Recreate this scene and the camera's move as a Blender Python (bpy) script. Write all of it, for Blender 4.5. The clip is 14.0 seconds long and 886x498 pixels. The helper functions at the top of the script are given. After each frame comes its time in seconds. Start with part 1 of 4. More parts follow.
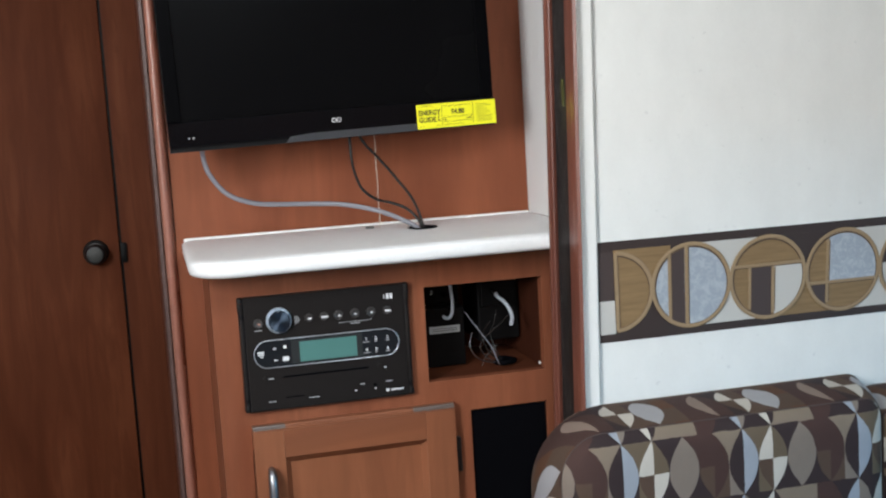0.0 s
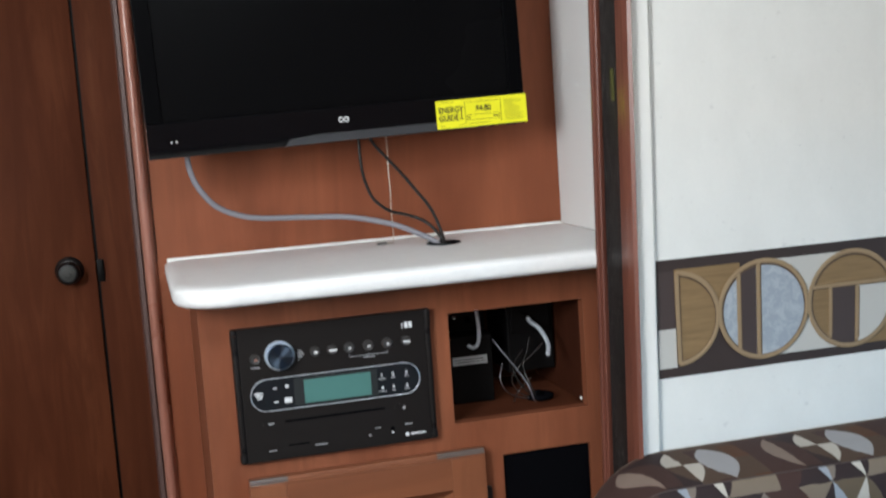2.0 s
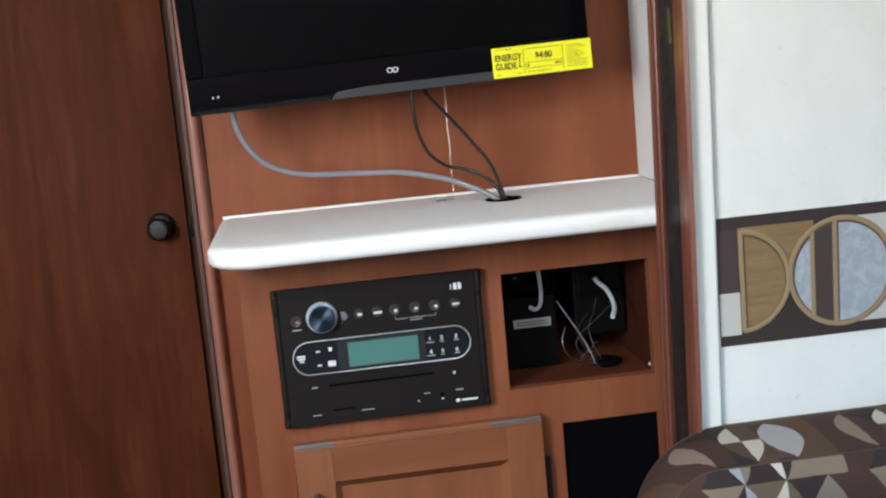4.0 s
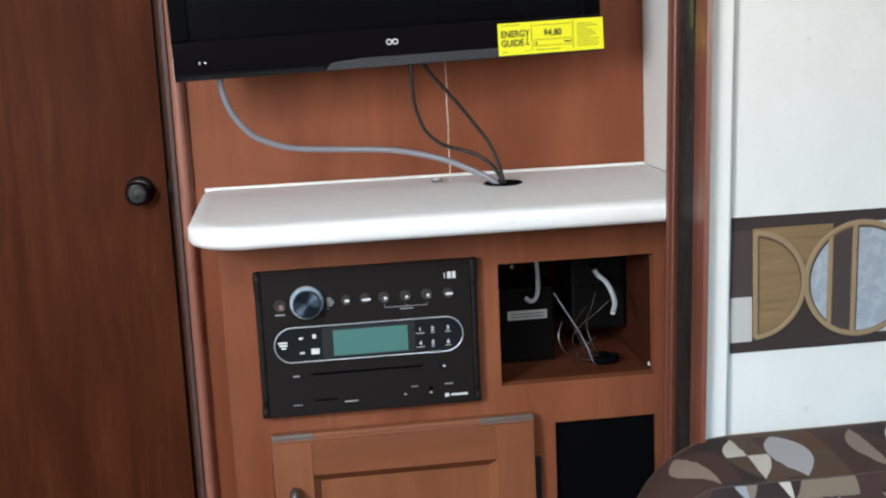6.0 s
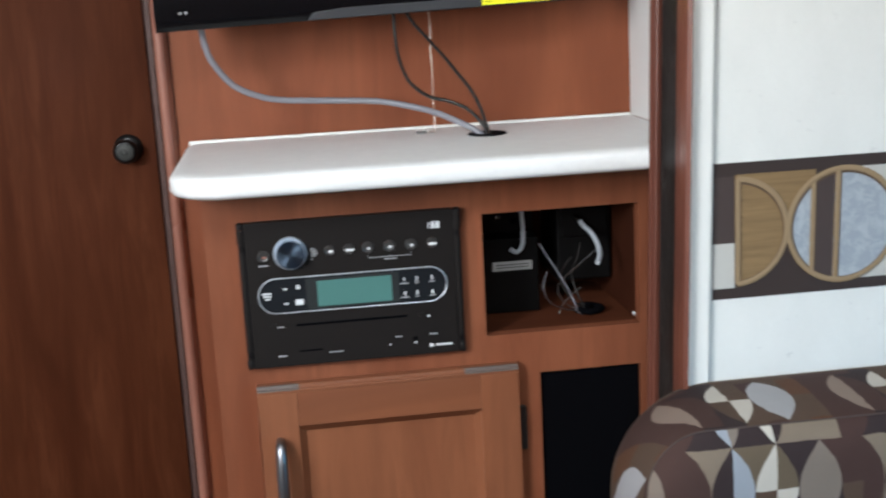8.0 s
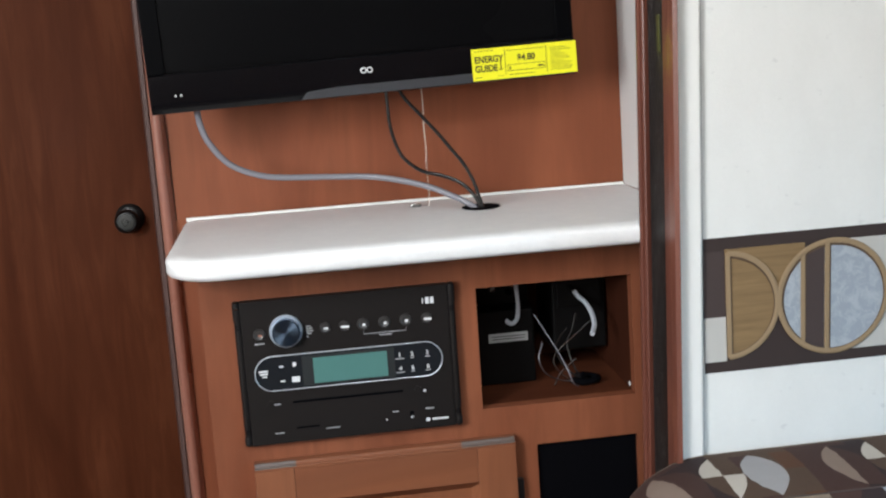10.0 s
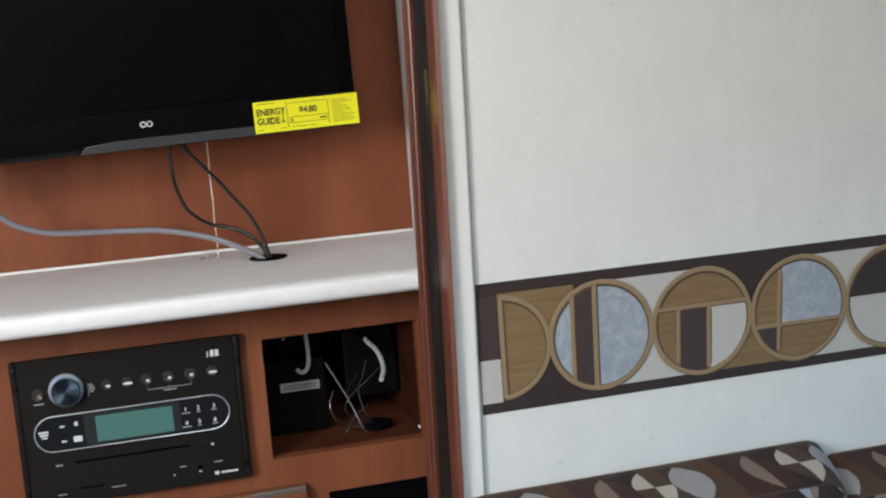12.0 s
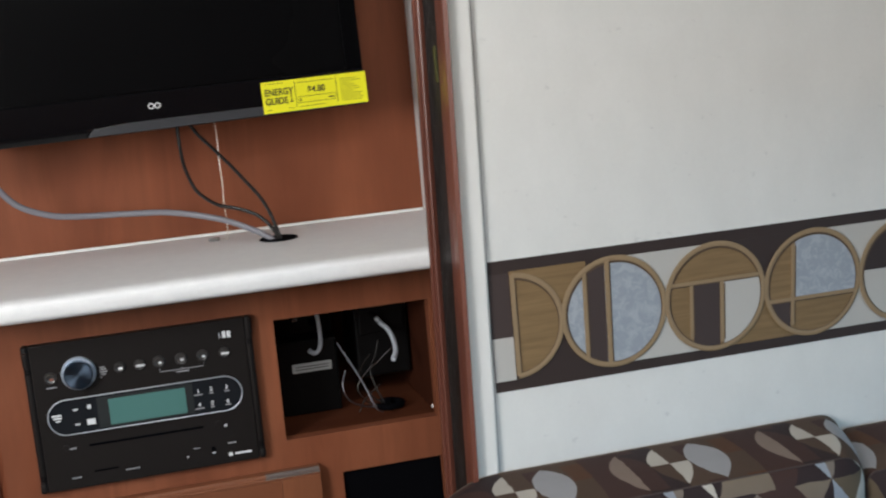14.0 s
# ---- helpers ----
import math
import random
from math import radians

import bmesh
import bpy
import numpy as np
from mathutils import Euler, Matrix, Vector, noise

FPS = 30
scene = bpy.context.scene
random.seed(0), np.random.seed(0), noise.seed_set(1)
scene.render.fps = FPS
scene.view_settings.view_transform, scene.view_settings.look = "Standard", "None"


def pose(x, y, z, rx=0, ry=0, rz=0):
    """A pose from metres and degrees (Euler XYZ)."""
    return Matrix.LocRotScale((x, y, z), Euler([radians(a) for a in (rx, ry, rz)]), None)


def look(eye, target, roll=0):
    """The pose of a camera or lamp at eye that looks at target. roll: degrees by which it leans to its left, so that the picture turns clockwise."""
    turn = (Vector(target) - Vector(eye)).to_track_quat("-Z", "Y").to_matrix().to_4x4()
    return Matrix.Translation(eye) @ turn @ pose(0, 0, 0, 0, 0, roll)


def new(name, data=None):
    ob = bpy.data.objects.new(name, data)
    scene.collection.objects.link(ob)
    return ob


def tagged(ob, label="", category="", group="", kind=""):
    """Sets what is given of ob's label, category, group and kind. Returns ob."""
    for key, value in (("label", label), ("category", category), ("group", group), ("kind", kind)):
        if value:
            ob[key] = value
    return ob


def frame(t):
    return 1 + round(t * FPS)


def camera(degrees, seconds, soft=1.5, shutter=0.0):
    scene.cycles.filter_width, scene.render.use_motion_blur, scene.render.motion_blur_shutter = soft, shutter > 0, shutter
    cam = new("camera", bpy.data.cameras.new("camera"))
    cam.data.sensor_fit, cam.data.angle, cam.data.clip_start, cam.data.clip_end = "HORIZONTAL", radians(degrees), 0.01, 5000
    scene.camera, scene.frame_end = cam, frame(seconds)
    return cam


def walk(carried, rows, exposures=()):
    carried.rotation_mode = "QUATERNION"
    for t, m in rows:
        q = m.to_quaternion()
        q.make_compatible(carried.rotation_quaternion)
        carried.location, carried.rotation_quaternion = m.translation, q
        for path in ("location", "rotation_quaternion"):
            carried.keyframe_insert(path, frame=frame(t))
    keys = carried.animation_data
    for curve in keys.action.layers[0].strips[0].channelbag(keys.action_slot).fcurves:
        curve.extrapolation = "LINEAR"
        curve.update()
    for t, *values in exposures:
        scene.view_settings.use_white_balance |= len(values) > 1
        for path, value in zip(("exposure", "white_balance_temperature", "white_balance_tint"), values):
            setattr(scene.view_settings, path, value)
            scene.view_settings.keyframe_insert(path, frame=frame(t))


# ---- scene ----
cam = camera(40.9, 14.0, soft=2.15, shutter=0.5)
PATH = [
    (0, (-0.053, -0.111, 1.302), (0.419, 1.816, 1.05), -3.4),
    (0.5, (-0.038, -0.116, 1.311), (0.36, 1.829, 1.071), -3.5),
    (0.8, (-0.049, -0.081, 1.3), (0.293, 1.879, 1.101), -4.0),
    (1, (-0.06, -0.043, 1.31), (0.3, 1.916, 1.132), -3.5),
    (1.2, (-0.063, 0.02, 1.31), (0.325, 1.972, 1.117), -2.5),
    (1.5, (-0.051, 0.1, 1.318), (0.381, 2.042, 1.104), -2.4),
    (1.7, (-0.05, 0.143, 1.302), (0.417, 2.076, 1.094), -3.2),
    (2, (-0.04, 0.179, 1.295), (0.455, 2.101, 1.045), -3.9),
    (2.2, (-0.034, 0.191, 1.272), (0.468, 2.105, 0.999), -3.4),
    (2.5, (-0.016, 0.204, 1.27), (0.445, 2.115, 0.901), -3.7),
    (2.7, (-0.001, 0.213, 1.27), (0.424, 2.131, 0.896), -3.7),
    (3, (0.047, 0.222, 1.28), (0.407, 2.154, 0.908), -2.7),
    (3.2, (0.076, 0.222, 1.288), (0.417, 2.165, 0.963), -3.1),
    (3.5, (0.117, 0.215, 1.289), (0.399, 2.173, 0.995), -3.5),
    (3.7, (0.124, 0.218, 1.286), (0.381, 2.181, 0.995), -3.7),
    (4, (0.131, 0.237, 1.282), (0.347, 2.201, 0.97), -5.2),
    (6.5, (0.121, 0.337, 1.298), (0.361, 2.287, 0.925), -2.1),
    (7, (0.118, 0.329, 1.297), (0.34, 2.28, 0.919), -2.2),
    (7.5, (0.123, 0.322, 1.284), (0.36, 2.266, 0.88), -2.0),
    (8, (0.143, 0.328, 1.275), (0.384, 2.266, 0.846), -3.0),
    (8.2, (0.164, 0.326, 1.281), (0.447, 2.262, 0.866), -3.0),
    (10.3, (0.161, 0.317, 1.316), (0.393, 2.276, 0.985), -4.0),
    (10.5, (0.16, 0.308, 1.319), (0.436, 2.265, 1.008), -3.7),
    (10.7, (0.169, 0.3, 1.323), (0.52, 2.247, 1.025), -3.4),
    (11, (0.216, 0.293, 1.327), (0.644, 2.221, 1.011), -4.0),
    (11.5, (0.238, 0.291, 1.319), (0.734, 2.199, 0.983), -4.0),
    (12, (0.235, 0.284, 1.323), (0.732, 2.197, 1.018), -4.3),
    (12.5, (0.227, 0.28, 1.321), (0.7, 2.196, 0.993), -5.2),
    (13, (0.228, 0.283, 1.315), (0.712, 2.193, 0.968), -6.0),
    (13.5, (0.238, 0.287, 1.315), (0.748, 2.192, 0.983), -5.4),
    (14, (0.232, 0.291, 1.317), (0.713, 2.204, 0.984), -5.1),
]
EXPOSURES = [(0.0, 0.39, 6090, 8), (1.0, 0.35, 6090, 8), (2.5, 0.28, 6040, 7), (4.0, 0.41, 6040, 7), (8.2, 0.45, 6000, 7), (10.4, 0.34, 6220, 9), (11.5, 0.13, 6270, 9), (14.0, -0.02, 6320, 10)]
walk(cam, [(t, look(eye, target, roll)) for t, eye, target, roll in PATH], EXPOSURES)

# ---- light ----
world = bpy.data.worlds.new("world")
scene.world = world
world.use_nodes = True
sky = world.node_tree.nodes.new("ShaderNodeTexSky")
sky.sky_type, sky.sun_disc, sky.sun_elevation, sky.sun_rotation = "NISHITA", False, radians(40), radians(200)
world.node_tree.links.new(sky.outputs[0], world.node_tree.nodes["Background"].inputs[0])
world.node_tree.nodes["Background"].inputs[1].default_value = 0.1


def daylight(name, eye, target, w, h, watts, colour):
    """Area lamp of w x h metres: sky light at an opening, or an added fill."""
    lamp = bpy.data.lights.new(name, "AREA")
    lamp.shape, lamp.size, lamp.size_y, lamp.energy, lamp.color = "RECTANGLE", w, h, watts, colour
    ob = new(name, lamp)
    ob.matrix_world = look(eye, target)
    return ob


daylight("rear_window_daylight", (-0.5, -1.2, 1.45), (-0.2, 0.6, 1.25), 0.5, 0.6, 4.5, (1.0, 0.98, 0.94))
daylight("entry_door_daylight", (-0.86, 0.40, 1.55), (0.4, 1.65, 1.1), 0.5, 0.56, 26, (1.0, 0.972, 0.94))
# Blue fill added beyond the east wall to tint the lower slide-out wall.
daylight("added_blue_fill", (3.6, -1.1, 1.4), (1.0, 1.6, 0.85), 1.0, 0.5, 46, (0.13, 0.60, 1.0))
# Overhead fill added to brighten the shelf top; no vent is known here.
daylight("added_top_fill", (0.3, 0.2, 1.995), (0.3, 0.3, 0.0), 0.36, 0.36, 11.5, (0.95, 0.98, 0.96))


# ---- materials ----
class Mat:
    """A node material with a principled shader and a few helpers."""

    def __init__(self, name, rough=0.5, metal=0.0, spec=0.5):
        self.m = bpy.data.materials.new(name)
        self.m.use_nodes = True
        self.t = self.m.node_tree
        self.b = self.t.nodes["Principled BSDF"]
        self.b.inputs["Roughness"].default_value = rough
        self.b.inputs["Metallic"].default_value = metal
        self.b.inputs["Specular IOR Level"].default_value = spec

    def node(self, kind, **props):
        n = self.t.nodes.new(kind)
        for k, v in props.items():
            setattr(n, k, v)
        return n

    def link(self, a, b):
        self.t.links.new(a, b)

    def coords(self, scale=(1, 1, 1), shift=(0, 0, 0), uv=False):
        c = self.node("ShaderNodeTexCoord")
        mp = self.node("ShaderNodeMapping")
        mp.inputs["Scale"].default_value, mp.inputs["Location"].default_value = scale, shift
        self.link(c.outputs["UV" if uv else "Object"], mp.inputs[0])
        return mp.outputs[0]

    def noise(self, vec, scale, detail=4.0, rough=0.55, warp=0.0):
        n = self.node("ShaderNodeTexNoise")
        n.inputs["Scale"].default_value, n.inputs["Detail"].default_value = scale, detail
        n.inputs["Roughness"].default_value, n.inputs["Distortion"].default_value = rough, warp
        self.link(vec, n.inputs["Vector"])
        return n.outputs[0]

    def ramp(self, fac, stops):
        r = self.node("ShaderNodeValToRGB")
        while len(r.color_ramp.elements) < len(stops):
            r.color_ramp.elements.new(0.5)
        for e, (p, c) in zip(r.color_ramp.elements, stops):
            e.position, e.color = p, (*c, 1) if len(c) == 3 else c
        self.link(fac, r.inputs[0])
        return r.outputs[0]

    def mix(self, fac, a, b, blend="MIX"):
        n = self.node("ShaderNodeMix", data_type="RGBA", blend_type=blend)
        for s, v in ((0, fac), (6, a), (7, b)):
            if isinstance(v, bpy.types.NodeSocket):
                self.link(v, n.inputs[s])
            else:
                n.inputs[s].default_value = (*v, 1) if isinstance(v, tuple) else v
        return n.outputs[2]

    def math(self, op, a, b=0.0, c=0.0):
        n = self.node("ShaderNodeMath", operation=op)
        for s, v in enumerate((a, b, c)):
            if isinstance(v, bpy.types.NodeSocket):
                self.link(v, n.inputs[s])
            else:
                n.inputs[s].default_value = v
        return n.outputs[0]

    def colour(self, v):
        if isinstance(v, tuple):
            self.b.inputs["Base Color"].default_value = (*v, 1)
        else:
            self.link(v, self.b.inputs["Base Color"])
        return self

    def rough(self, fac, lo, hi):
        n = self.node("ShaderNodeMapRange")
        n.inputs[3].default_value, n.inputs[4].default_value = lo, hi
        self.link(fac, n.inputs[0])
        self.link(n.outputs[0], self.b.inputs["Roughness"])
        return self

    def bump(self, height, strength=0.2, dist=0.002):
        n = self.node("ShaderNodeBump")
        n.inputs["Strength"].default_value, n.inputs["Distance"].default_value = strength, dist
        self.link(height, n.inputs["Height"])
        self.link(n.outputs[0], self.b.inputs["Normal"])
        return self


def wood(name, light, mid, dark, along="z", rough=0.42, shift=0.0, fig=1.0, spec=0.2, streak=0.4):
    """Printed cherry-look wood: long soft figure, fine pores, faint blotches."""
    m = Mat(name, rough, spec=spec)
    k = {"z": (9, 9, 1.1), "x": (1.1, 9, 9)}[along]
    f = {"z": (240, 240, 5), "x": (5, 240, 240)}[along]
    figure = m.noise(m.coords(k, (shift, shift * 2, shift)), 1.0, 3, 0.5, 0.9 * fig)
    pores = m.noise(m.coords(f, (shift, 0, shift)), 1.0, 3, 0.7)
    blotch = m.noise(m.coords((5, 5, 3.5), (shift, 3, 1)), 1.3, 3)
    c = m.ramp(figure, [(0.28, dark), (0.5, mid), (0.74, light)])
    cathedral = m.noise(m.coords({"z": (26, 26, 3.2), "x": (3.2, 26, 26)}[along], (shift * 3, 1, shift)), 1.0, 4, 0.6, 1.6)
    c = m.mix(m.ramp(cathedral, [(0.42, (0, 0, 0)), (0.62, (streak,) * 3)]), c, tuple(v * 0.82 for v in dark))
    c = m.mix(m.math("MULTIPLY", pores, 0.2), c, tuple(v * 0.55 for v in dark))
    c = m.mix(m.ramp(blotch, [(0.4, (0, 0, 0)), (0.68, (0.45, 0.45, 0.45))]), c, tuple(v * 0.72 for v in mid))
    m.colour(c).rough(blotch, rough - 0.06, rough + 0.12).bump(pores, 0.12, 0.0006)
    return m.m


CAB_L, CAB_M, CAB_D = (0.305, 0.108, 0.053), (0.25, 0.084, 0.041), (0.18, 0.055, 0.026)
MAT_CAB = wood("cherry_wood_upright", CAB_L, CAB_M, CAB_D)
MAT_DOORWOOD = wood("cherry_wood_door", (0.315, 0.125, 0.062), (0.265, 0.1, 0.048), (0.2, 0.07, 0.034), shift=5.1)
MAT_BACK = wood("cherry_wood_panel", (0.315, 0.104, 0.048), (0.25, 0.077, 0.035), (0.172, 0.048, 0.0215), shift=8.0, rough=0.45, streak=0.22)
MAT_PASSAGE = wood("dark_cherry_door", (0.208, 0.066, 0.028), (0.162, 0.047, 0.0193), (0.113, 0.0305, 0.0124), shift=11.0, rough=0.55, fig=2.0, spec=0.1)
# Cherry wood with the compartment's shade put into the colour.
MAT_SHADED_LINING = wood("shaded_cherry_lining", (0.088, 0.027, 0.0125), (0.066, 0.0195, 0.009), (0.045, 0.0125, 0.006), shift=3.3, rough=0.6, spec=0.1)
MAT_SHADED_FLOOR = wood("shaded_cherry_shelf_board", (0.16, 0.052, 0.024), (0.125, 0.039, 0.018), (0.09, 0.026, 0.012), "x", shift=3.9, rough=0.55, spec=0.1)
MAT_TRIM = wood("moulding_wood", (0.38, 0.17, 0.125), (0.34, 0.145, 0.102), (0.28, 0.11, 0.075), shift=14.0, rough=0.26, spec=0.5)
MAT_TRIMDARK = wood("slide_trim_wood", (0.2, 0.075, 0.05), (0.16, 0.055, 0.036), (0.11, 0.036, 0.024), shift=17.0, rough=0.3, spec=0.4)


def plain(name, col, rough=0.5, metal=0.0, spec=0.5, grain=40.0, vary=0.12, bump=0.05):
    m = Mat(name, rough, metal, spec)
    fine = m.noise(m.coords((grain,) * 3), 6.0, 3)
    broad = m.noise(m.coords((3, 3, 3)), 1.0, 3)
    c = m.mix(m.math("MULTIPLY", fine, vary), col, tuple(v * 0.6 for v in col))
    c = m.mix(m.math("MULTIPLY", broad, vary), c, tuple(v * 0.75 for v in col))
    m.colour(c).rough(broad, max(0.02, rough - 0.05), rough + 0.07).bump(fine, bump, 0.0006)
    return m.m


def wallboard():
    """White vinyl wallboard: soft linen relief and a few faint scuffs."""
    m = Mat("white_wallboard", 0.5)
    weave = m.noise(m.coords((120, 120, 120)), 5.0, 3)
    flat = m.noise(m.coords((9, 9, 5)), 2.0, 4)
    scuff = m.ramp(m.noise(m.coords((26, 26, 40), (3, 1, 7)), 2.0, 2), [(0.0, (0, 0, 0)), (0.7, (0, 0, 0)), (0.78, (1, 1, 1))])
    c = m.ramp(flat, [(0.3, (0.725, 0.725, 0.70)), (0.7, (0.77, 0.77, 0.745))])
    c = m.mix(m.math("MULTIPLY", scuff, 0.3), c, (0.45, 0.45, 0.45))
    c = m.mix(m.math("MULTIPLY", m.noise(m.coords((60, 60, 60)), 3.0, 4, 0.7), 0.12), c, (0.42, 0.42, 0.4))
    m.colour(c).rough(flat, 0.42, 0.58).bump(m.math("ADD", weave, m.math("MULTIPLY", flat, 1.5)), 0.45, 0.001)
    return m.m


def laminate():
    """Pale speckled laminate of the shelf."""
    m = Mat("speckled_laminate", 0.42)
    v = m.coords((1, 1, 1))
    cloud = m.noise(v, 60.0, 5, 0.65)
    speck = m.noise(v, 420.0, 2, 0.6)
    c = m.ramp(cloud, [(0.3, (0.765, 0.765, 0.77)), (0.55, (0.80, 0.80, 0.80)), (0.75, (0.83, 0.83, 0.825))])
    c = m.mix(m.ramp(speck, [(0.0, (0.22, 0.22, 0.22)), (0.36, (0.06, 0.06, 0.06)), (0.42, (0, 0, 0))]), c, (0.45, 0.43, 0.41))
    m.colour(c).rough(cloud, 0.36, 0.5).bump(speck, 0.05, 0.0004)
    return m.m


MAT_WALL = wallboard()
MAT_SHELF = laminate()
MAT_REAR = wood("rear_wall_wood", (0.23, 0.088, 0.042), (0.185, 0.066, 0.031), (0.13, 0.043, 0.021), shift=31.0, rough=0.5)
MAT_WHITETRIM = plain("white_vinyl_trim", (0.76, 0.755, 0.73), 0.42, vary=0.06)
MAT_SIDE = plain("white_side_panel", (0.72, 0.72, 0.71), 0.45, vary=0.08)
MAT_CEIL = plain("white_ceiling", (0.74, 0.74, 0.71), 0.6)
MAT_FLOOR = wood("vinyl_plank", (0.13, 0.08, 0.05), (0.1, 0.06, 0.038), (0.07, 0.04, 0.025), "x", shift=20.0)
MAT_BLACK = plain("black_plastic", (0.0035, 0.0032, 0.0033), 0.45, spec=0.15, vary=0.3)
MAT_FACE = plain("black_faceplate", (0.0125, 0.0100, 0.0092), 0.5, spec=0.16, vary=0.3, grain=90)
MAT_GLOSS = plain("gloss_black_bezel", (0.004, 0.004, 0.005), 0.14, spec=0.3, vary=0.2, bump=0.0)
MAT_SIDEBEZEL = plain("satin_black_bezel", (0.0025, 0.0025, 0.003), 0.3, spec=0.03, vary=0.2, bump=0.0)
MAT_BEZELEDGE = plain("smoked_plastic_lip", (0.05, 0.052, 0.058), 0.25, spec=0.6)
MAT_SCREEN = plain("dark_screen", (0.0035, 0.0035, 0.004), 0.25, spec=0.07, vary=0.2, bump=0.0)
MAT_GRILLE = plain("black_cloth", (0.0025, 0.0025, 0.0035), 0.9, spec=0.03)
seal = Mat("black_rubber_seal", 0.45, spec=0.25)
scuffs = seal.noise(seal.coords((90, 90, 22), (4, 2, 9)), 1.6, 3, 0.6, 2.2)
seal.colour(seal.mix(seal.ramp(scuffs, [(0.0, (0, 0, 0)), (0.494, (0, 0, 0)), (0.5, (0.5, 0.5, 0.5)), (0.506, (0, 0, 0))]), seal.ramp(seal.noise(seal.coords((20, 20, 6)), 1.5, 3), [(0.3, (0.004, 0.0035, 0.0035)), (0.7, (0.016, 0.014, 0.013))]), (0.42, 0.40, 0.38)))
seal.bump(scuffs, 0.4, 0.001)
MAT_GASKET = seal.m
MAT_CHROME = plain("brushed_chrome", (0.75, 0.76, 0.78), 0.18, 1.0, vary=0.08, bump=0.02)
MAT_SATIN = plain("satin_nickel", (0.30, 0.29, 0.28), 0.26, 1.0, vary=0.2)
MAT_HANDLE = plain("dark_nickel", (0.30, 0.30, 0.32), 0.3, 1.0, vary=0.25)
MAT_BRONZE = plain("blackened_bronze", (0.014, 0.013, 0.014), 0.33, 0.2, vary=0.3)
MAT_KNOBFACE = plain("paler_bronze_face", (0.055, 0.056, 0.052), 0.38, 0.3, vary=0.3)
MAT_PRINT = plain("white_print", (0.72, 0.73, 0.74), 0.5, vary=0.05)
MAT_LCD = plain("green_display", (0.085, 0.2, 0.18), 0.13, vary=0.15, bump=0.0)
MAT_YELLOW = plain("yellow_paper", (0.88, 0.84, 0.01), 0.55, vary=0.04, bump=0.02)
MAT_INK = plain("black_ink", (0.05, 0.047, 0.01), 0.6)
MAT_GREYCABLE = plain("grey_cable_jacket", (0.22, 0.217, 0.245), 0.24, vary=0.1)
MAT_BLACKCABLE = plain("black_cable_jacket", (0.016, 0.014, 0.013), 0.2, vary=0.2)
MAT_WHITECABLE = plain("white_cable_jacket", (0.5, 0.53, 0.58), 0.4, vary=0.1)
MAT_CHAIN = plain("bead_chain_metal", (0.55, 0.5, 0.44), 0.35, 1.0)
MAT_PAPER = plain("white_paper_label", (0.42, 0.42, 0.41), 0.6)
MAT_SHEET = plain("blister_film", (0.55, 0.62, 0.64), 0.3)
MAT_TAPE = plain("yellow_tape", (0.07, 0.068, 0.014), 0.6, vary=0.5, grain=25)
MAT_GLUE = plain("scraped_grey_edge", (0.125, 0.092, 0.08), 0.4, vary=0.5, grain=14)
MAT_JOINT = plain("grey_joint", (0.26, 0.26, 0.255), 0.7, vary=0.2)
MAT_EDGE = plain("edge_strip", (0.095, 0.055, 0.048), 0.42, spec=0.3, vary=0.4)
MAT_SEAT = plain("seat_vinyl", (0.1, 0.065, 0.05), 0.5)


# ---- mesh helpers ----
def finish(name, bm, mat, smooth=False):
    me = bpy.data.meshes.new(name)
    bmesh.ops.recalc_face_normals(bm, faces=bm.faces)
    bm.to_mesh(me)
    bm.free()
    if mat:
        me.materials.append(mat)
    if smooth:
        me.shade_smooth()
        me.set_sharp_from_angle(angle=radians(38))
    return new(name, me)


def part(name, bm, mat, parent, label="", smooth=False):
    """ONE mesh object under a thing or a part."""
    ob = finish(name, bm, mat, smooth)
    ob.parent = parent
    if label:
        tagged(ob, label)
    return ob


def thing(name, label, category, at=(0, 0, 0), group="", kind="", turn=None):
    e = new(name)
    e.empty_display_size = 0.05
    e.matrix_world = turn if turn is not None else Matrix.Translation(at)
    bpy.context.view_layer.update()
    return tagged(e, label, category, group, kind)


def structure(name, bm, mat, label, category, smooth=False):
    return tagged(finish(name, bm, mat, smooth), label, category, kind="structure")


def lean(bm, slope=0.0205):
    """The slide-out's edge strips stand slightly out of plumb."""
    for v in bm.verts:
        v.co.x += slope * (v.co.z - 1.2)
    return bm


def box(x0, x1, y0, y1, z0, z1, bevel=0.0, seg=2, bm=None):
    b = bmesh.new()
    bmesh.ops.create_cube(b, size=1.0)
    for v in b.verts:
        v.co = ((x0 + x1) / 2 + v.co.x * (x1 - x0), (y0 + y1) / 2 + v.co.y * (y1 - y0), (z0 + z1) / 2 + v.co.z * (z1 - z0))
    if bevel:
        bmesh.ops.bevel(b, geom=b.edges[:], offset=bevel, segments=seg, affect="EDGES", profile=0.6)
    return join(bm, b)


def join(bm, b):
    if bm is None:
        return b
    me = bpy.data.meshes.new("tmp")
    b.to_mesh(me)
    b.free()
    bm.from_mesh(me)
    bpy.data.meshes.remove(me)
    return bm


